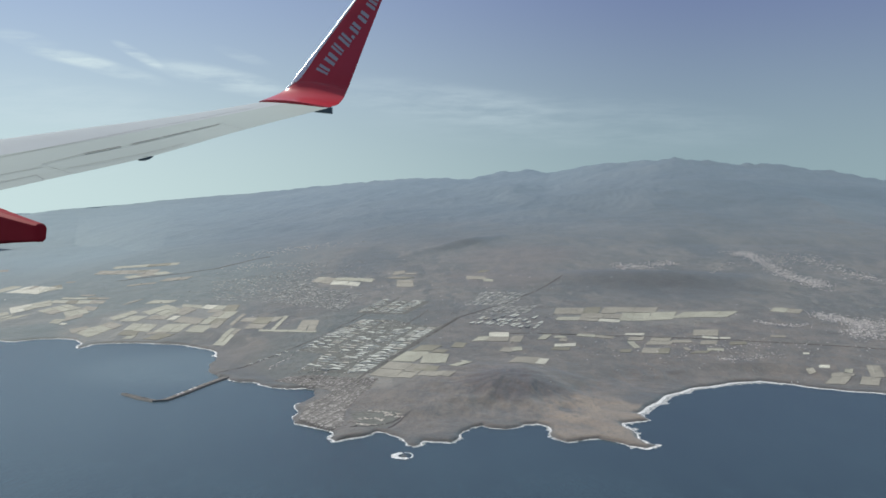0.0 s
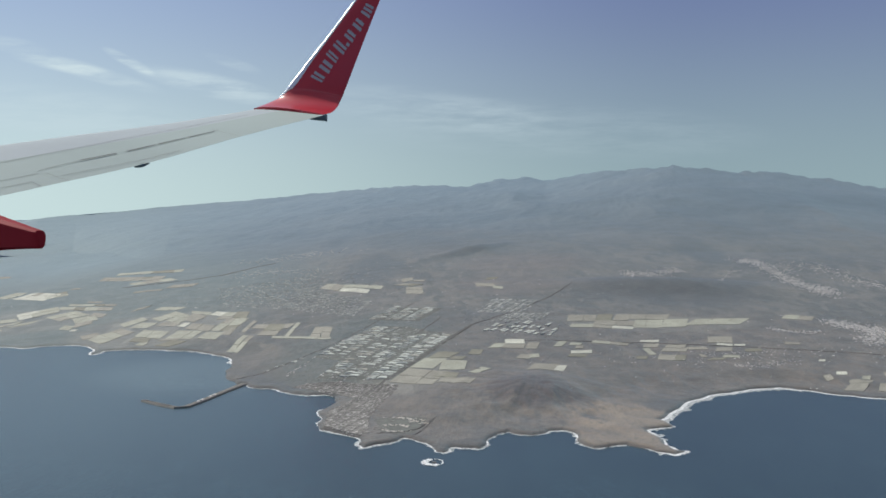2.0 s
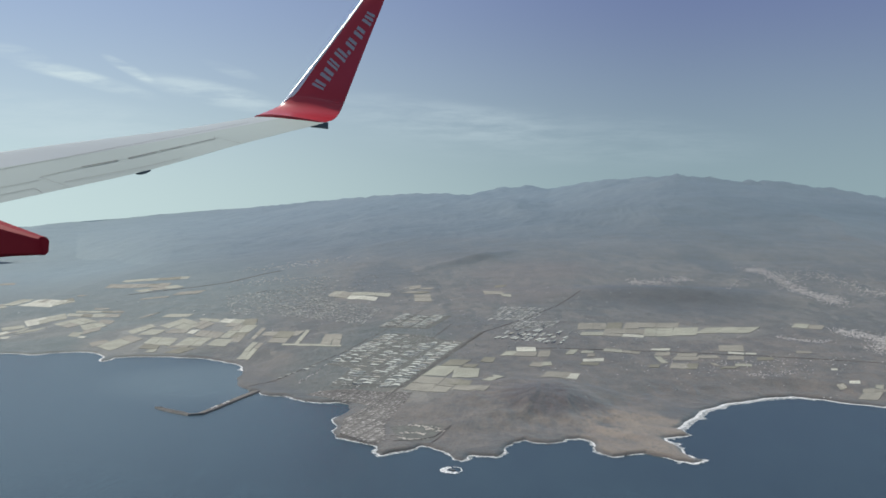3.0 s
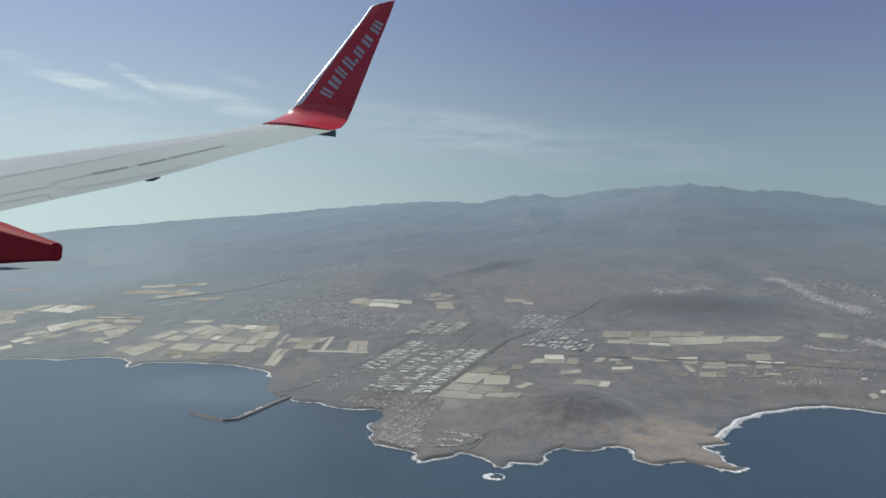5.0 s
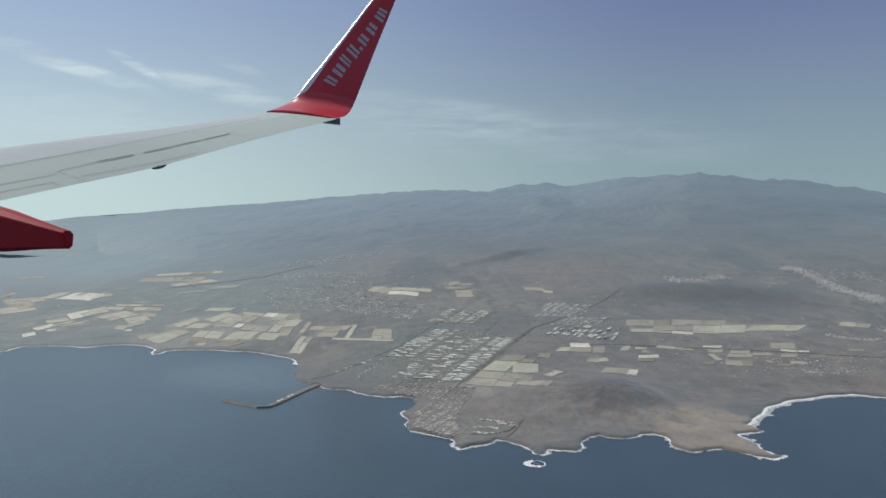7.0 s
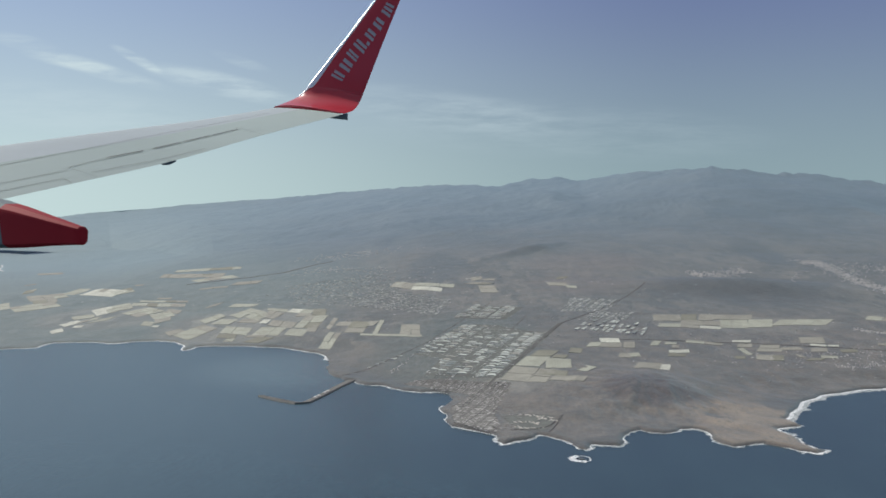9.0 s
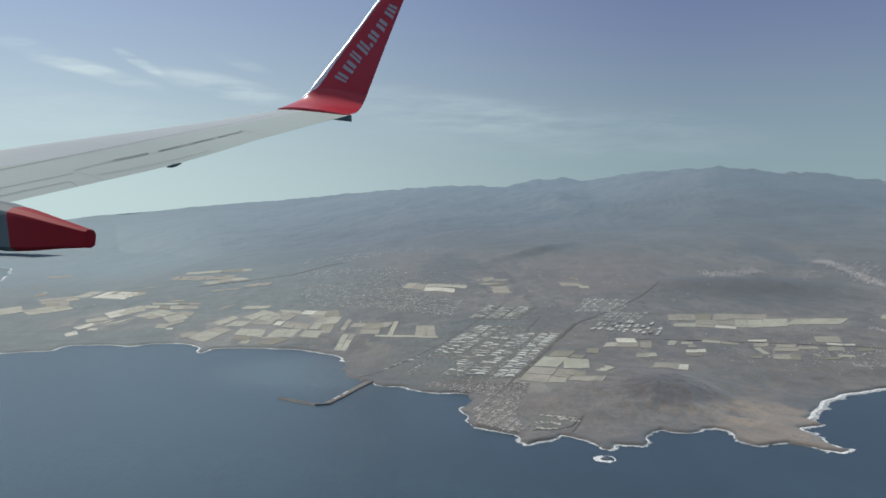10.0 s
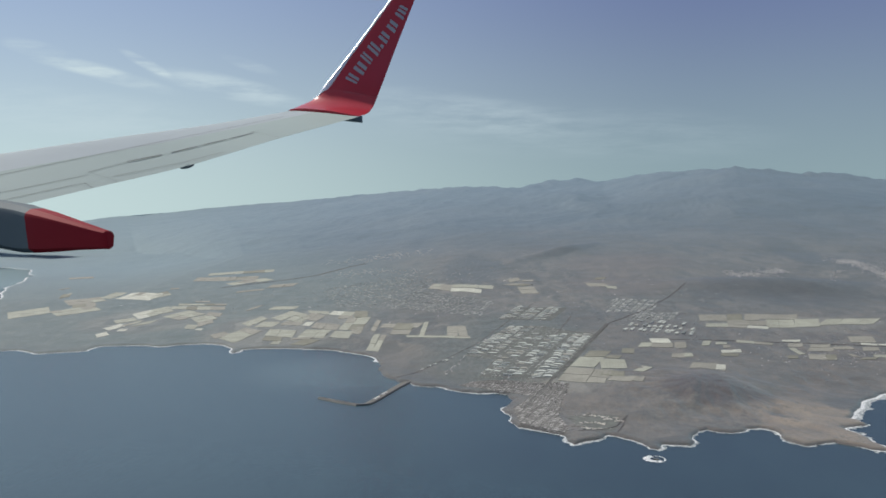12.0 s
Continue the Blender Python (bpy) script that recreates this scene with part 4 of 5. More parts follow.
def inside(p, ring):
    ok = False
    for (ax, ay), (bx, by) in zip(ring, ring[1:] + ring[:1]):
        if (ay > p[1]) != (by > p[1]) and p[0] < (bx - ax) * (p[1] - ay) / (by - ay) + ax:
            ok = not ok
    return ok


def blocks(ring, turn, pitch, street_x, street_y, seed, keep=0.92, size=(0.75, 1.05), tall=(0.06, 0.16), lane=0.5):
    """House plots in street blocks within a ring of corners."""
    rnd = random.Random(seed)
    xs, ys = [p[0] for p in ring], [p[1] for p in ring]
    centre = Vector(((min(xs) + max(xs)) / 2, (min(ys) + max(ys)) / 2))
    reach = int(max(max(xs) - min(xs), max(ys) - min(ys)) / pitch)
    ca, sa = math.cos(radians(turn)), math.sin(radians(turn))
    spots = []
    for i in range(-reach, reach):
        for j in range(-reach, reach):
            if rnd.random() > keep:
                continue
            gx = i * pitch + (i // street_x) * pitch * lane
            gy = j * pitch + (j // street_y) * pitch * lane
            gx, gy = gx + rnd.uniform(-.12, .12) * pitch, gy + rnd.uniform(-.12, .12) * pitch
            p = (centre.x + gx * ca - gy * sa, centre.y + gx * sa + gy * ca)
            if inside(p, ring):
                spots.append((*p, pitch * rnd.uniform(0.8, 1.05), pitch * rnd.uniform(*size), rnd.uniform(*tall), radians(turn + rnd.uniform(-5, 5))))
    return spots


def scatter(centre, spread, count, turn, seed, size=1.2):
    """Houses strewn thicker towards the middle of a village."""
    rnd = random.Random(seed)
    ca, sa = math.cos(radians(turn)), math.sin(radians(turn))
    spots = []
    for k in range(count):
        a, b = rnd.gauss(0, 0.5) * spread[0], rnd.gauss(0, 0.5) * spread[1]
        spots.append((centre[0] + a * ca - b * sa, centre[1] + a * sa + b * ca, size * rnd.uniform(0.6, 1.5), size * rnd.uniform(0.6, 1.3), rnd.uniform(0.10, 0.24), rnd.uniform(0, 3)))
    return spots


def paved(ring, mat, label, step=1.0):
    """Streets and yards between the houses: a thin sheet of paving over the ground within a ring of corners."""
    xs, ys = [p[0] for p in ring], [p[1] for p in ring]
    cols, rows = int((max(xs) - min(xs)) / step) + 2, int((max(ys) - min(ys)) / step) + 2
    pts = [(min(xs) + i * step, min(ys) + j * step) for j in range(rows) for i in range(cols)]
    verts = [(p[0], p[1], z + 0.06) for p, z in zip(pts, heights(pts))]
    faces = [(j * cols + i, j * cols + i + 1, (j + 1) * cols + i + 1, (j + 1) * cols + i) for j in range(rows - 1) for i in range(cols - 1)
             if inside((pts[j * cols + i][0] + step / 2, pts[j * cols + i][1] + step / 2), ring)]
    used = sorted({k for f in faces for k in f})
    at = {k: i for i, k in enumerate(used)}
    return tagged(mesh_ob("pavement", [verts[k] for k in used], [tuple(at[k] for k in f) for f in faces], mat), label, "pavement", kind="structure")


OLD_TOWN = [(-104, 550), (-96, 556), (-78, 553), (-44, 532), (-46, 518), (-51, 498), (-55, 473), (-53, 441), (-57, 437), (-74, 454), (-76, 490), (-66, 515), (-76, 529), (-88, 537)]
ESTATE = [(-92, 562), (-48, 544), (-11, 656), (-30, 672), (-45, 691), (-69, 698), (-101, 617), (-83, 598)]
paved(ESTATE, YARD, "grey-green concrete yards between the estate sheds")
paved([(-76, 724), (-39, 711), (-22, 760), (-59, 773)], YARD, "grey-green concrete yards of the upper estate")
paved(OLD_TOWN, WORN, "worn asphalt streets between the town houses")
paved([(-52, 470), (-43, 472), (-27, 465), (-33, 441), (-46, 440)], YARD, "grey-brown gardens and paths round the holiday flats")
settlement("yard_huts", blocks(ESTATE, 70.5, 2.3, 5, 4, 61, 0.5, (0.3, 0.7), (0.05, 0.075), 0.4), INLAND, "small grey huts and stores in the estate yards")
settlement("town_houses", blocks(OLD_TOWN, 72, 1.15, 14, 4, 11, 0.98, (0.9, 1.04), (0.09, 0.18), 0.8), TOWN, "packed low grey-brown town houses in street blocks")
settlement("holiday_flats", blocks([(-53, 440), (-49, 473), (-40, 473), (-46, 441)], -8, 1.9, 3, 1, 12, 0.6, (0.35, 0.6), (0.14, 0.3)), TOWN, "grey-brown flats in short rows near the shore")
settlement("town_houses", blocks([(-160, 818), (-89, 741), (-76, 800), (-148, 897)], 66, 1.9, 6, 2, 13, 0.72, (0.5, 0.8)), INLAND, "grey inland town spread over the plain")
settlement("town_houses", blocks([(-240, 965), (-150, 990), (-125, 880), (-160, 820), (-210, 850)], 30, 2.3, 5, 2, 23, 0.4, (0.4, 0.7)), INLAND, "grey-green scattered town on the upper plain")
settlement("town_houses", blocks([(3, 738), (38, 735), (53, 788), (17, 791)], 70, 2.2, 7, 2, 14, 0.88), INLAND, "grey housing rows beside the motorway")


settlement("town_houses", blocks([(12, 704), (47, 707), (57, 733), (28, 734)], 70, 2.0, 6, 2, 24, 0.85), INLAND, "grey housing rows below the road")


def ribbon(line, wide, count, seed, size=1.0, deep=1.6):
    """Houses strewn along a line of villages, thickest on the line."""
    rnd = random.Random(seed)
    pts = [Vector(p) for p in line]
    spots = []
    for k in range(count):
        s = rnd.uniform(0, len(pts) - 1.001)
        p = pts[int(s)].lerp(pts[int(s) + 1], s - int(s)) + Vector((rnd.gauss(0, .42) * wide, rnd.gauss(0, .42) * wide * deep))
        spots.append((p.x, p.y, size * rnd.uniform(0.6, 1.5), size * rnd.uniform(0.6, 1.3), rnd.uniform(0.10, 0.24), rnd.uniform(0, 3)))
    return spots


for bend in ([(-43, 469), (-36.6, 466), (-28, 461)], [(-35.7, 462.6), (-30.8, 459.5), (-26, 456)], [(-46.8, 446), (-42, 444), (-34.5, 446.6)], [(-47, 455.6), (-39, 457.2), (-35.7, 453)]):
    settlement("holiday_flats", ribbon(bend, 1.0, 28, int(bend[0][1]), 0.85, 1.6), FLATS, "cream holiday flats in a curved row")
settlement("white_village", ribbon([(143, 927), (152, 921), (170, 928), (187, 941), (202, 952)], 5, 460, 15, 1.1, 4.0), VILLAGE, "white hillside village houses on dark slope")
settlement("white_village", ribbon([(274, 1008), (289, 1006), (288, 971), (286, 920), (283, 867), (290, 832), (303, 841)], 12, 1500, 16, 1.1, 2.3), VILLAGE, "white hill town spilling down a slope")
settlement("white_village", ribbon([(306, 970), (338, 985), (344, 926), (341, 872), (357, 859)], 17, 420, 26, 0.95, 2.4), VILLAGE, "loose white houses beside the hill town")
settlement("white_village", ribbon([(253, 712), (258, 702), (268, 699), (268, 680), (284, 689), (253, 652), (272, 650), (296, 690)], 8, 1150, 17, 0.85, 2.6), VILLAGE, "dense white houses on the lower slope")
settlement("white_village", ribbon([(203, 695), (209, 686), (216, 681), (226, 678), (237, 681)], 3, 150, 18, 0.8, 2.0), VILLAGE, "scattered white farmhouses on the plain")
settlement("white_village", ribbon([(-112, 580), (-104, 603), (-92, 640), (-80, 672)], 2.0, 45, 33, 0.9), VILLAGE, "small white buildings along the harbour road")
settlement("white_village", ribbon([(153, 589), (165, 588), (191, 599)], 5, 90, 28, 0.7), VILLAGE, "small white hamlet above the beach")
settlement("white_village", ribbon([(211, 852), (243, 934), (259, 955)], 4, 50, 45, 1.0), VILLAGE, "white houses along a hill lane")
settlement("white_village", ribbon([(-245, 1044), (-199, 1053), (-150, 1010)], 16, 120, 29, 1.5), VILLAGE, "pale farm buildings on the upper plain")
settlement("white_village", scatter((-195, 1165), (60, 35), 130, 10, 19, 2.0), VILLAGE, "distant pale buildings below the mountains")
settlement("white_village", scatter((-150, 940), (130, 100), 300, 10, 20, 1.5), INLAND, "scattered pale farm buildings on the plain")
settlement("white_village", scatter((150, 615), (90, 26), 120, 5, 21, 0.7), VILLAGE, "scattered small farmhouses on dry terraces")

settlement("white_village", scatter((190, 640), (150, 110), 250, 5, 41, 0.8), INLAND, "scattered small pale sheds among dry fields")
settlement("white_village", scatter((-20, 800), (130, 150), 190, 5, 42, 0.9), INLAND, "scattered pale farm sheds on the plain")
settlement("white_village", scatter((-220, 930), (170, 150), 80, 5, 43, 1.1), INLAND, "scattered pale sheds on the western plain")
settlement("white_village", scatter((60, 690), (70, 60), 110, 5, 44, 0.9), INLAND, "scattered pale farm sheds beside the estates")

# ---- harbour ----


def breakwater():
    thing = new("breakwater")
    line = [Vector(p) for p in ((-133, 566), (-139, 545), (-146, 517), (-150, 503), (-155, 501), (-165, 508), (-177, 519))]
    widths = (4.6, 4.0, 3.9, 3.9, 3.2, 2.8, 2.3)
    verts, faces = [], []
    for k, p in enumerate(line):
        d = (line[min(k + 1, 6)] - line[max(k - 1, 0)]).normalized()
        s = Vector((-d.y, d.x)) * widths[k]
        for f, z in ((-1.6, -2.0), (-0.55, 0.4), (0.2, 0.4), (0.25, 0.75), (0.45, 0.75), (1.2, -2.0)):
            verts.append((*(p + s * f), z))
        if k:
            for c in range(5):
                i = 6 * (k - 1) + c
                faces.append((i, i + 1, i + 7, i + 6))
    faces += [(5, 4, 3, 2, 1, 0), tuple(range(36, 42))]
    mesh_ob("quay", verts, faces, CONCRETE, thing)
    rnd = random.Random(9)
    for k in range(9):
        a = line[1].lerp(line[3], 0.1 + k * 0.1) + Vector((-0.6, 0.1))
        i = [(-.8, -1.4, 0.3), (.8, -1.4, 0.3), (.8, 1.4, 0.3), (-.8, 1.4, 0.3), (-.8, -1.4, 0.6), (.8, -1.4, 0.6), (.8, 1.4, 0.6), (-.8, 1.4, 0.6), (0, -1.4, 0.8), (0, 1.4, 0.8)]
        if k in (2, 3, 5, 6):
            mesh_ob("store_shed", [(a.x + x, a.y + y * rnd.uniform(.7, 1.1), z) for x, y, z in i], [(0, 1, 5, 8, 4), (1, 2, 6, 5), (2, 3, 7, 9, 6), (3, 0, 4, 7), (4, 8, 9, 7), (8, 5, 6, 9)], WALL, thing)
    for k in range(7):
        a = line[4].lerp(line[6], 0.12 + k * 0.13) + Vector((0.2, 0.3))
        box = [(sx * rnd.uniform(.5, 1.1), sy * rnd.uniform(.5, 1.0), z) for z in (0.3, rnd.uniform(0.55, 0.9)) for sx, sy in ((-1, -1), (1, -1), (1, 1), (-1, 1))]
        mesh_ob("port_building", [(a.x + x, a.y + y, z) for x, y, z in box], [(4, 5, 6, 7), (0, 1, 5, 4), (1, 2, 6, 5), (2, 3, 7, 6), (3, 0, 4, 7)], CONCRETE, thing)
    return tagged(thing, "long bent grey concrete breakwater with a quay wall", "breakwater")


breakwater()


def islet():
    thing = new("rock_islet")
    verts, faces = [], []
    for r, z in ((1.3, -1.0), (0.95, 0.2), (0.6, 0.36), (0.25, 0.42)):
        for k in range(22):
            a = k * math.tau / 22
            f = 0.75 + 0.5 * float(fractal(np.array(math.cos(a) * 2 + 5), np.array(math.sin(a) * 2 + r), 3))
            verts.append((-22.6 + 1.15 * r * f * math.cos(a), 396.5 + 1.25 * r * f * math.sin(a), z))
    for j in range(3):
        faces += [(22 * j + k, 22 * j + (k + 1) % 22, 22 * j + 22 + (k + 1) % 22, 22 * j + 22 + k) for k in range(22)]
    faces.append(tuple(range(66, 88)))
    mesh_ob("rock", verts, faces, SOIL, thing)
    return tagged(thing, "small dark rock islet ringed with white surf", "rock")


islet()
surf("surf", [Vector((-22.6 + 2.6 * math.cos(a), 396.5 + 2.9 * math.sin(a))) for a in [radians(100 + 8 * k) for k in range(27)]], 3.6, 31, "white surf breaking on the small rock islet", 0.75)
surf("surf", [Vector((-22.6 + 3.4 * math.cos(a), 396.5 + 4.6 * math.sin(a))) for a in [radians(-44 + 8 * k) for k in range(19)]], 0.9, 32, "thin white surf behind the small rock islet", 0.1)

# ---- the wing ----
WING = [((-1455, 2190, 159), (-1145, 2073, 68)), ((-1346, 2659, 227), (-1031, 2506, 135)), ((-1224, 3187, 301), (-910, 2970, 208)),
        ((-1074, 3837, 389), (-758, 3553, 319)), ((-907, 4558, 500), (-560, 4310, 453))]
WINGLET = [((-907, 4558, 502), (-566, 4360, 460)), ((-845, 4572, 528), (-535, 4420, 476)), ((-795, 4580, 554), (-516, 4475, 506)),
           ((-757, 4580, 586), (-502, 4520, 548)), ((-719, 4591, 633), (-491, 4567, 591)), ((-569, 4650, 844), (-412, 4634, 816)),
           ((-457, 4700, 1008), (-336, 4688, 1022)), ((-415, 4721, 1068), (-320, 4711, 1079)), ((-357, 4715, 1084), (-312, 4710, 1094))]
PROFILE = [(0.0, 0.0), (0.015, 0.25), (0.05, 0.48), (0.12, 0.75), (0.25, 0.97), (0.4, 1.0), (0.6, 0.8), (0.8, 0.45), (1.0, 0.03)]


def smooth_sections(rows, per):
    """More sections between the given ones, on a smooth curve."""
    lead, trail = [Vector(a) for a, b in rows], [Vector(b) for a, b in rows]

    def curve(p, s):
        k = min(int(s), len(p) - 2)
        f = s - k
        a, b, c, d = p[max(k - 1, 0)], p[k], p[k + 1], p[min(k + 2, len(p) - 1)]
        return 0.5 * ((2 * b) + (c - a) * f + (2 * a - 5 * b + 4 * c - d) * f * f + (3 * b - a - 3 * c + d) * f ** 3)
    count = (len(rows) - 1) * per
    return [(curve(lead, k / per), curve(trail, k / per)) for k in range(count + 1)]


def blade(name, rows, thick, mat, parent, per=6, span=(0.0, 1.0), grow=0.0, label=""):
    """An aerofoil skin through leading and trailing edge sections; span: the part of the chord that it covers."""
    sec = smooth_sections(rows, per)
    verts, faces = [], []
    upper = [(c, t) for c, t in PROFILE if span[0] <= c <= span[1]]
    ring = upper[::-1] + [(c, -0.55 * t) for c, t in upper if c > 0]
    for k, (le, te) in enumerate(sec):
        d = (sec[min(k + 1, len(sec) - 1)][0] + sec[min(k + 1, len(sec) - 1)][1]) - (sec[max(k - 1, 0)][0] + sec[max(k - 1, 0)][1])
        chord = te - le
        n = d.cross(chord).normalized()
        n = -n if n.dot(Vector((0.15, -0.75, 0.65))) < 0 else n
        h = chord.length * thick
        mid = 0.5 * (0.0 if not grow else 1.0)
        for c, t in ring:
            verts.append(le + chord * c + n * (t * h + grow * (1 if t > 0 else -1)) - chord.normalized() * grow * mid)
    m = len(ring)
    for k in range(len(sec) - 1):
        i = k * m
        faces += [(i + c, i + (c + 1) % m, i + m + (c + 1) % m, i + m + c) for c in range(m)]
    faces += [tuple(range(m)), tuple(range((len(sec) - 1) * m, len(sec) * m))]
    return mesh_ob(name, verts, faces, mat, parent, label, True)


def on_wing(s, c, lift):
    k = min(int(s), 3)
    f = s - k
    le = Vector(WING[k][0]).lerp(Vector(WING[k + 1][0]), f)
    te = Vector(WING[k][1]).lerp(Vector(WING[k + 1][1]), f)
    chord = te - le
    d = Vector(WING[k + 1][0]) + Vector(WING[k + 1][1]) - Vector(WING[k][0]) - Vector(WING[k][1])
    n = d.cross(chord).normalized()
    n = -n if n.z < 0 else n
    t = float(np.interp(c, [p[0] for p in PROFILE], [p[1] for p in PROFILE]))
    return le + chord * c + n * (t * chord.length * 0.014 + lift)


def seam(name, pts, wide, mat, parent, lift=1.2):
    """A narrow strip laid along the upper skin, through places given by span and chord."""
    line = []
    for (s0, c0), (s1, c1) in zip(pts, pts[1:]):
        line += [(s0 + (s1 - s0) * k / 12, c0 + (c1 - c0) * k / 12) for k in range(13)]
    pos = [on_wing(s, c, lift) for s, c in line]
    verts, faces = [], []
    for k, p in enumerate(pos):
        d = (pos[min(k + 1, len(pos) - 1)] - pos[max(k - 1, 0)]).normalized()
        le, te = on_wing(line[k][0], 0.3, 0), on_wing(line[k][0], 0.9, 0)
        n = d.cross(te - le)
        side = d.cross(n if n.length > 1e-3 else Vector((0, 0, 1))).normalized() * wide / 2
        if n.length < 30:
            side = Vector((0.1, 1, 0.1)).normalized() * wide / 2
        verts += [p + side, p - side]
        if k:
            i = 2 * k
            faces.append((i - 2, i - 1, i + 1, i))
    return mesh_ob(name, verts, faces, mat, parent)


def aircraft_wing():
    thing = new("aircraft_wing")
    blade("wing_skin", WING, 0.014, WING_GREY, thing, span=(0.4, 1.0))
    blade("leading_edge_slat", WING, 0.014, SLAT, thing, span=(0.0, 0.4), label="slightly bluer grey slat")
    let = blade("winglet", WINGLET, 0.045, RED, thing, 8, label="glossy red upswept winglet")
    # rounded metal edge
    line = [a for a, b in smooth_sections(WINGLET[2:], 14)]
    verts, faces = [], []
    for k, p in enumerate(line):
        d = (line[min(k + 1, len(line) - 1)] - line[max(k - 1, 0)]).normalized()
        e1 = d.cross(Vector((0, -1, 0))).normalized()
        e2 = d.cross(e1)
        # swollen at the bend to widen the glint
        r = 2.0 + (3.0 + 5.5 * math.exp(-((k - 27) / 11.0) ** 2)) * min(1.0, k / 20, (len(line) - 1 - k) / 10)
        verts += [p + (e1 * math.cos(c * math.tau / 16) + e2 * math.sin(c * math.tau / 16)) * r for c in range(16)]
        if k:
            faces += [(16 * k - 16 + c, 16 * k - 16 + (c + 1) % 16, 16 * k + (c + 1) % 16, 16 * k + c) for c in range(16)]
    faces += [tuple(range(16)), tuple(range(len(verts) - 16, len(verts)))]
    mesh_ob("leading_edge", verts, faces, BARE, let, "bare polished metal leading edge", True)
    # cap added where the edge bends up, to imitate the sun glint
    verts, faces = [], []
    for k in range(25):
        p, q = line[14 + k], line[15 + k]
        d = (q - p).normalized()
        e1 = d.cross(Vector((0, -1, 0))).normalized()
        e2 = d.cross(e1)
        r = 2.0 + 10.0 * math.sin(math.pi * k / 24)
        verts += [p + Vector((0.5 * r, 0, -0.25 * r)) + (e1 * math.cos(c * math.tau / 20) + e2 * math.sin(c * math.tau / 20)) * r for c in range(20)]
        if k:
            faces += [(20 * k - 20 + c, 20 * k - 20 + (c + 1) % 20, 20 * k + (c + 1) % 20, 20 * k + c) for c in range(20)]
    faces += [tuple(range(20)), tuple(range(len(verts) - 20, len(verts)))]
    mesh_ob("edge_cap", verts, faces, SATIN, let, "added satin metal cap imitating the sun glint on the bend", True)
    for pts, wide in (([(0.3, 0.49), (0.94, 0.45), (2.15, 0.37), (3.63, 0.31)], 4), ([(0.3, 0.76), (1.13, 0.77)], 3.6), ([(0.3, 0.88), (0.99, 0.89), (0.97, 0.99)], 3.6),
                      ([(1.17, 0.72), (1.2, 0.99)], 3.6), ([(1.24, 0.89), (2.35, 0.94)], 4), ([(1.17, 0.72), (1.57, 0.68)], 4), ([(3.0, 0.61), (3.0, 0.99)], 5), ([(2.96, 0.67), (3.0, 0.61)], 3.6)):
        seam("panel_gap", pts, wide * 0.5, GAP, thing)
    for a, b in ((1.57, 1.94), (2.04, 2.31), (2.34, 2.62), (2.65, 2.96)):
        seam("vent_slot", [(a, 0.68), (b, 0.68)], 5.5, SLOT, thing, 1.8)
    # hinge fairing under the trailing edge
    a, b = on_wing(1.86, 0.985, -6), on_wing(2.02, 0.99, -5)
    verts, faces = [], []
    for k in range(9):
        r = 6 * math.sin(math.pi * (0.06 + 0.88 * k / 8))
        for c in range(8):
            verts.append(a.lerp(b, k / 8) + Vector((0.3 * r * math.cos(c * math.tau / 8), r * math.cos(c * math.tau / 8), r * math.sin(c * math.tau / 8))))
    for k in range(8):
        faces += [(8 * k + c, 8 * k + (c + 1) % 8, 8 * k + 8 + (c + 1) % 8, 8 * k + 8 + c) for c in range(8)]
    faces += [tuple(range(8)), tuple(range(64, 72))]
    mesh_ob("hinge_fairing", verts, faces, DARK_GREY, thing, "", True)
    # tip light housing
    c = Vector((-566, 4350, 447))
    mesh_ob("tip_light", [c + Vector(v) for v in ((-60, 0, -6), (14, 0, -14), (14, 0, 14), (-50, 0, 2), (-60, 40, -6), (14, 40, -14), (14, 40, 14), (-50, 40, 2))],
            [(0, 1, 2, 3), (1, 5, 6, 2), (3, 2, 6, 7), (0, 4, 5, 1), (0, 3, 7, 4), (4, 7, 6, 5)], DARK_GREY, thing)
    return tagged(thing, "pale grey airliner wing with a red upswept winglet", "aircraft wing")


WING_THING = aircraft_wing()


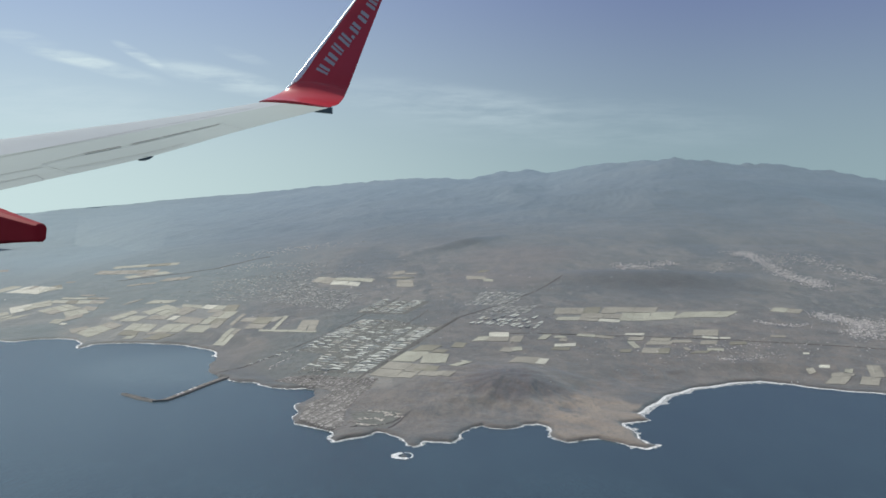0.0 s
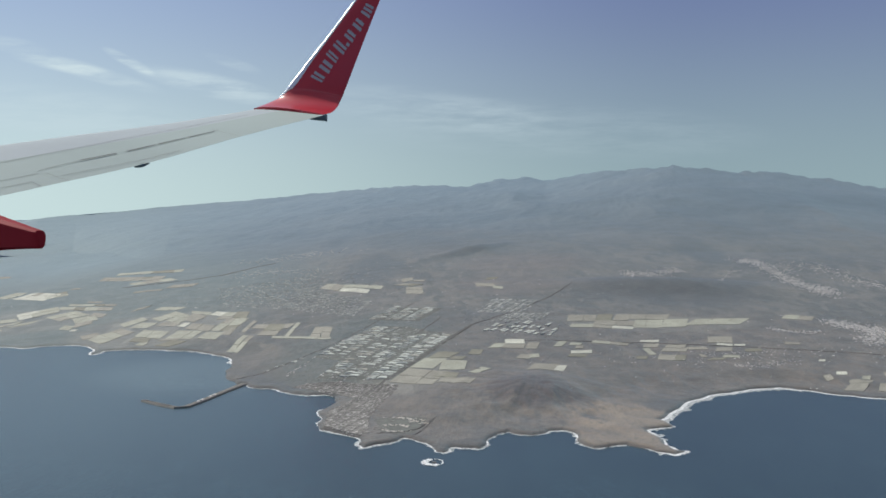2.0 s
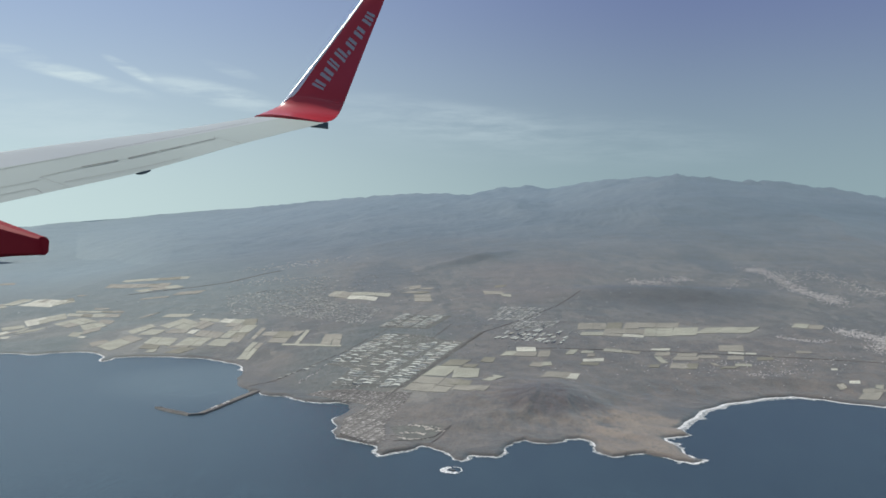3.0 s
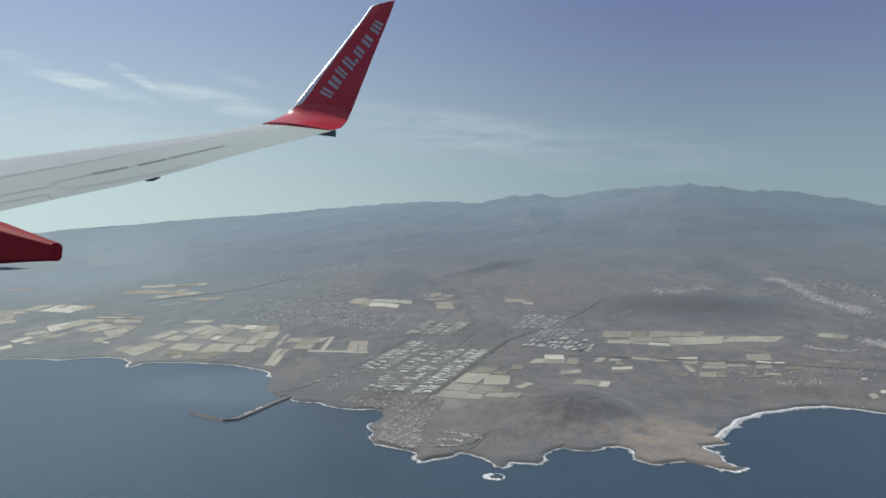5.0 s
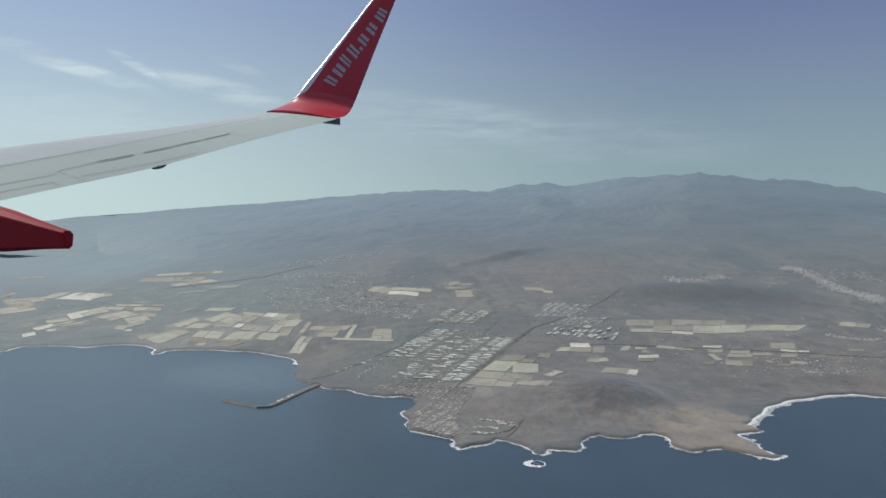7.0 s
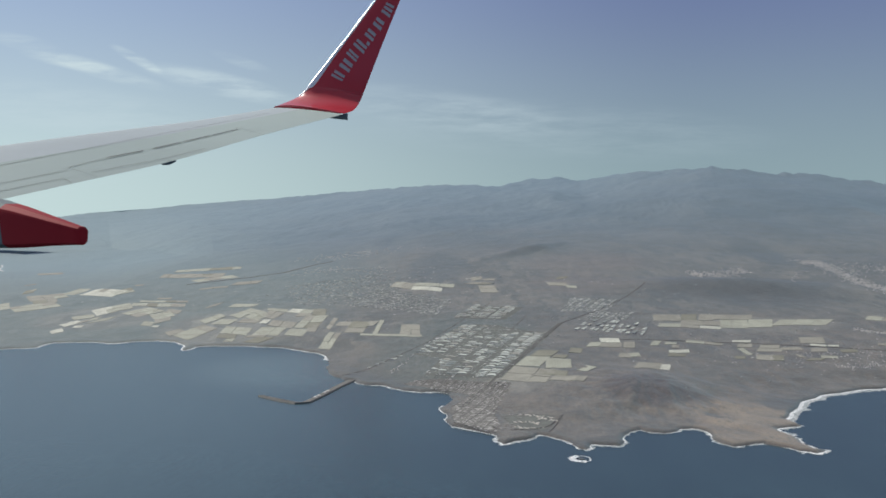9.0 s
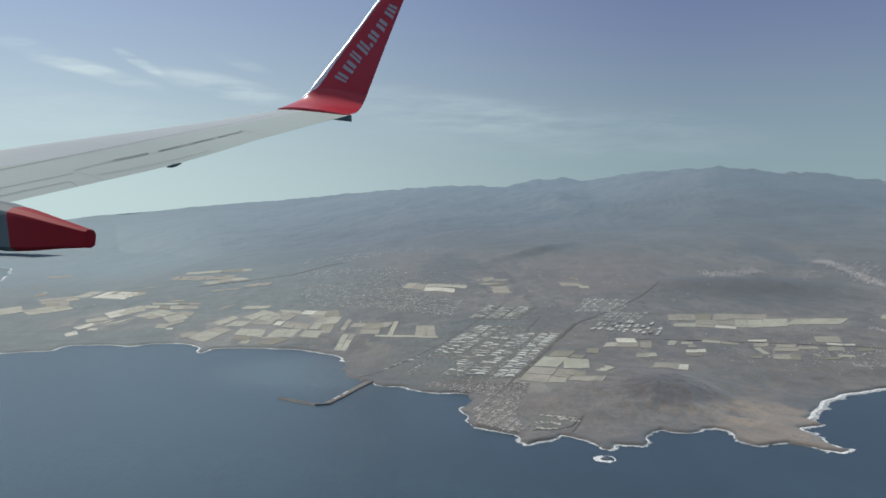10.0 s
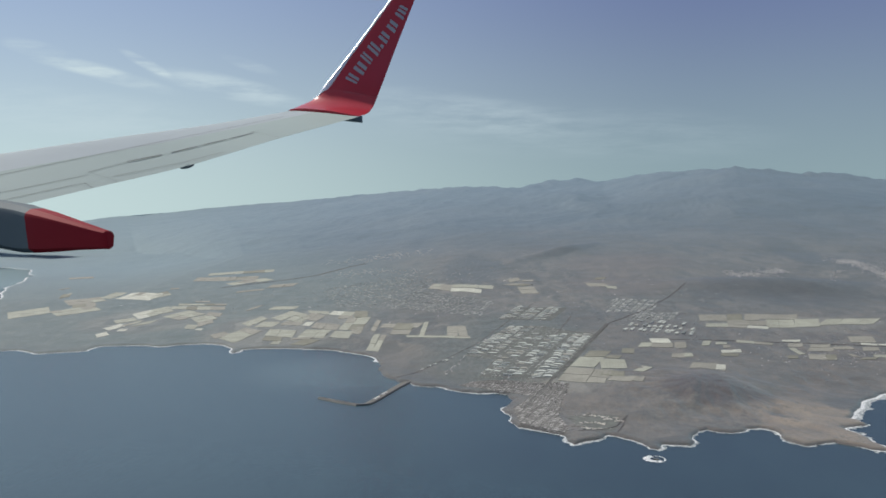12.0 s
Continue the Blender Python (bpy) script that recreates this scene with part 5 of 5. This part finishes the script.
def flap_fairing(parent):
    """The canoe-shaped cover that sticks out behind the trailing edge, with a red end."""
    rows = ((-1149.8, 1948.9, 77.8, 40.5), (-1031.9, 1880.2, 67.2, 44.0), (-899.0, 1801.9, 52.2, 43.1), (-866.0, 1773.5, 49.6, 39.4), (-833.0, 1749.1, 47.6, 35.5), (-766.1, 1705.1, 42.6, 24.6), (-712.0, 1672.5, 37.7, 16.5), (-701.0, 1667.0, 36.6, 15.2), (-697.0, 1665.8, 36.3, 11.5))

    def tube(name, part_rows, mat, holder, label=""):
        verts, faces = [], []
        for x, y, z, r in part_rows:
            for c, (fx, fz) in enumerate(((-.3, -1), (.3, -1), (.75, -.8), (1, .64), (.92, .8), (.5, 1), (-.5, 1), (-.92, .8), (-1, .64), (-.75, -.8))):
                verts.append((x + 0.35 * r * fx, y - 0.6 * r * fx * -1, z + r * fz))
        for k in range(len(part_rows) - 1):
            faces += [(10 * k + c, 10 * k + (c + 1) % 10, 10 * k + 10 + (c + 1) % 10, 10 * k + 10 + c) for c in range(10)]
        faces += [tuple(range(10)), tuple(range(10 * len(part_rows) - 10, 10 * len(part_rows)))]
        return mesh_ob(name, verts, faces, mat, holder, label, True)
    body = tube("flap_fairing", rows[:4], DARK_GREY, parent, "dark grey flap track fairing")
    tube("fairing_tip", rows[3:], RED_SHADED, body, "red fairing end")


flap_fairing(WING_THING)


def winglet_mark():
    """The row of pale marks along the inner face of the winglet: plain bars, no letters."""
    let = [o for o in WING_THING.children if o.name.startswith("winglet")][0]
    sec = smooth_sections(WINGLET, 8)

    def at(s, c, lift=1.0):
        k = min(int(s * 8), len(sec) - 2)
        f = s * 8 - k
        le, te = sec[k][0].lerp(sec[k + 1][0], f), sec[k][1].lerp(sec[k + 1][1], f)
        chord = te - le
        d = (sec[k + 1][0] + sec[k + 1][1]) - (sec[k][0] + sec[k][1])
        n = d.cross(chord).normalized()
        n = -n if n.y > 0 else n
        t = float(np.interp(c, [p[0] for p in PROFILE], [p[1] for p in PROFILE]))
        return le + chord * c + n * (t * chord.length * 0.045 + lift)

    def bar(s0, s1, c0, c1):
        verts = [at(s0 + (s1 - s0) * (k % 2) - 0.35 * (c1 - c0) * (k // 2 - 3) / 6, c0 + (c1 - c0) * (k // 2) / 6) for k in range(14)]
        mesh_ob("painted_mark", verts, [(2 * k, 2 * k + 1, 2 * k + 3, 2 * k + 2) for k in range(6)], PALE_MARK, let, "pale grey painted bar")
    for s, c, ds, dc in ((4.17, 0.38, 0.09, 0.14), (4.41, 0.41, 0.10, 0.14), (4.61, 0.41, 0.06, 0.17), (4.80, 0.46, 0.08, 0.19), (4.87, 0.63, 0.03, 0.05), (5.06, 0.56, 0.10, 0.16), (5.32, 0.63, 0.11, 0.17), (5.66, 0.70, 0.15, 0.19)):
        if ds < 0.05:
            bar(s - ds, s + ds, c - dc, c + dc)
            continue
        count = 3 if ds > 0.14 else 2
        for k in range(count):
            mid = s - ds + 2 * ds * (k + 0.5) / count
            bar(mid - 0.64 * ds / count, mid + 0.64 * ds / count, c - dc * (0.9 if k else 1.0), c + dc)


winglet_mark()
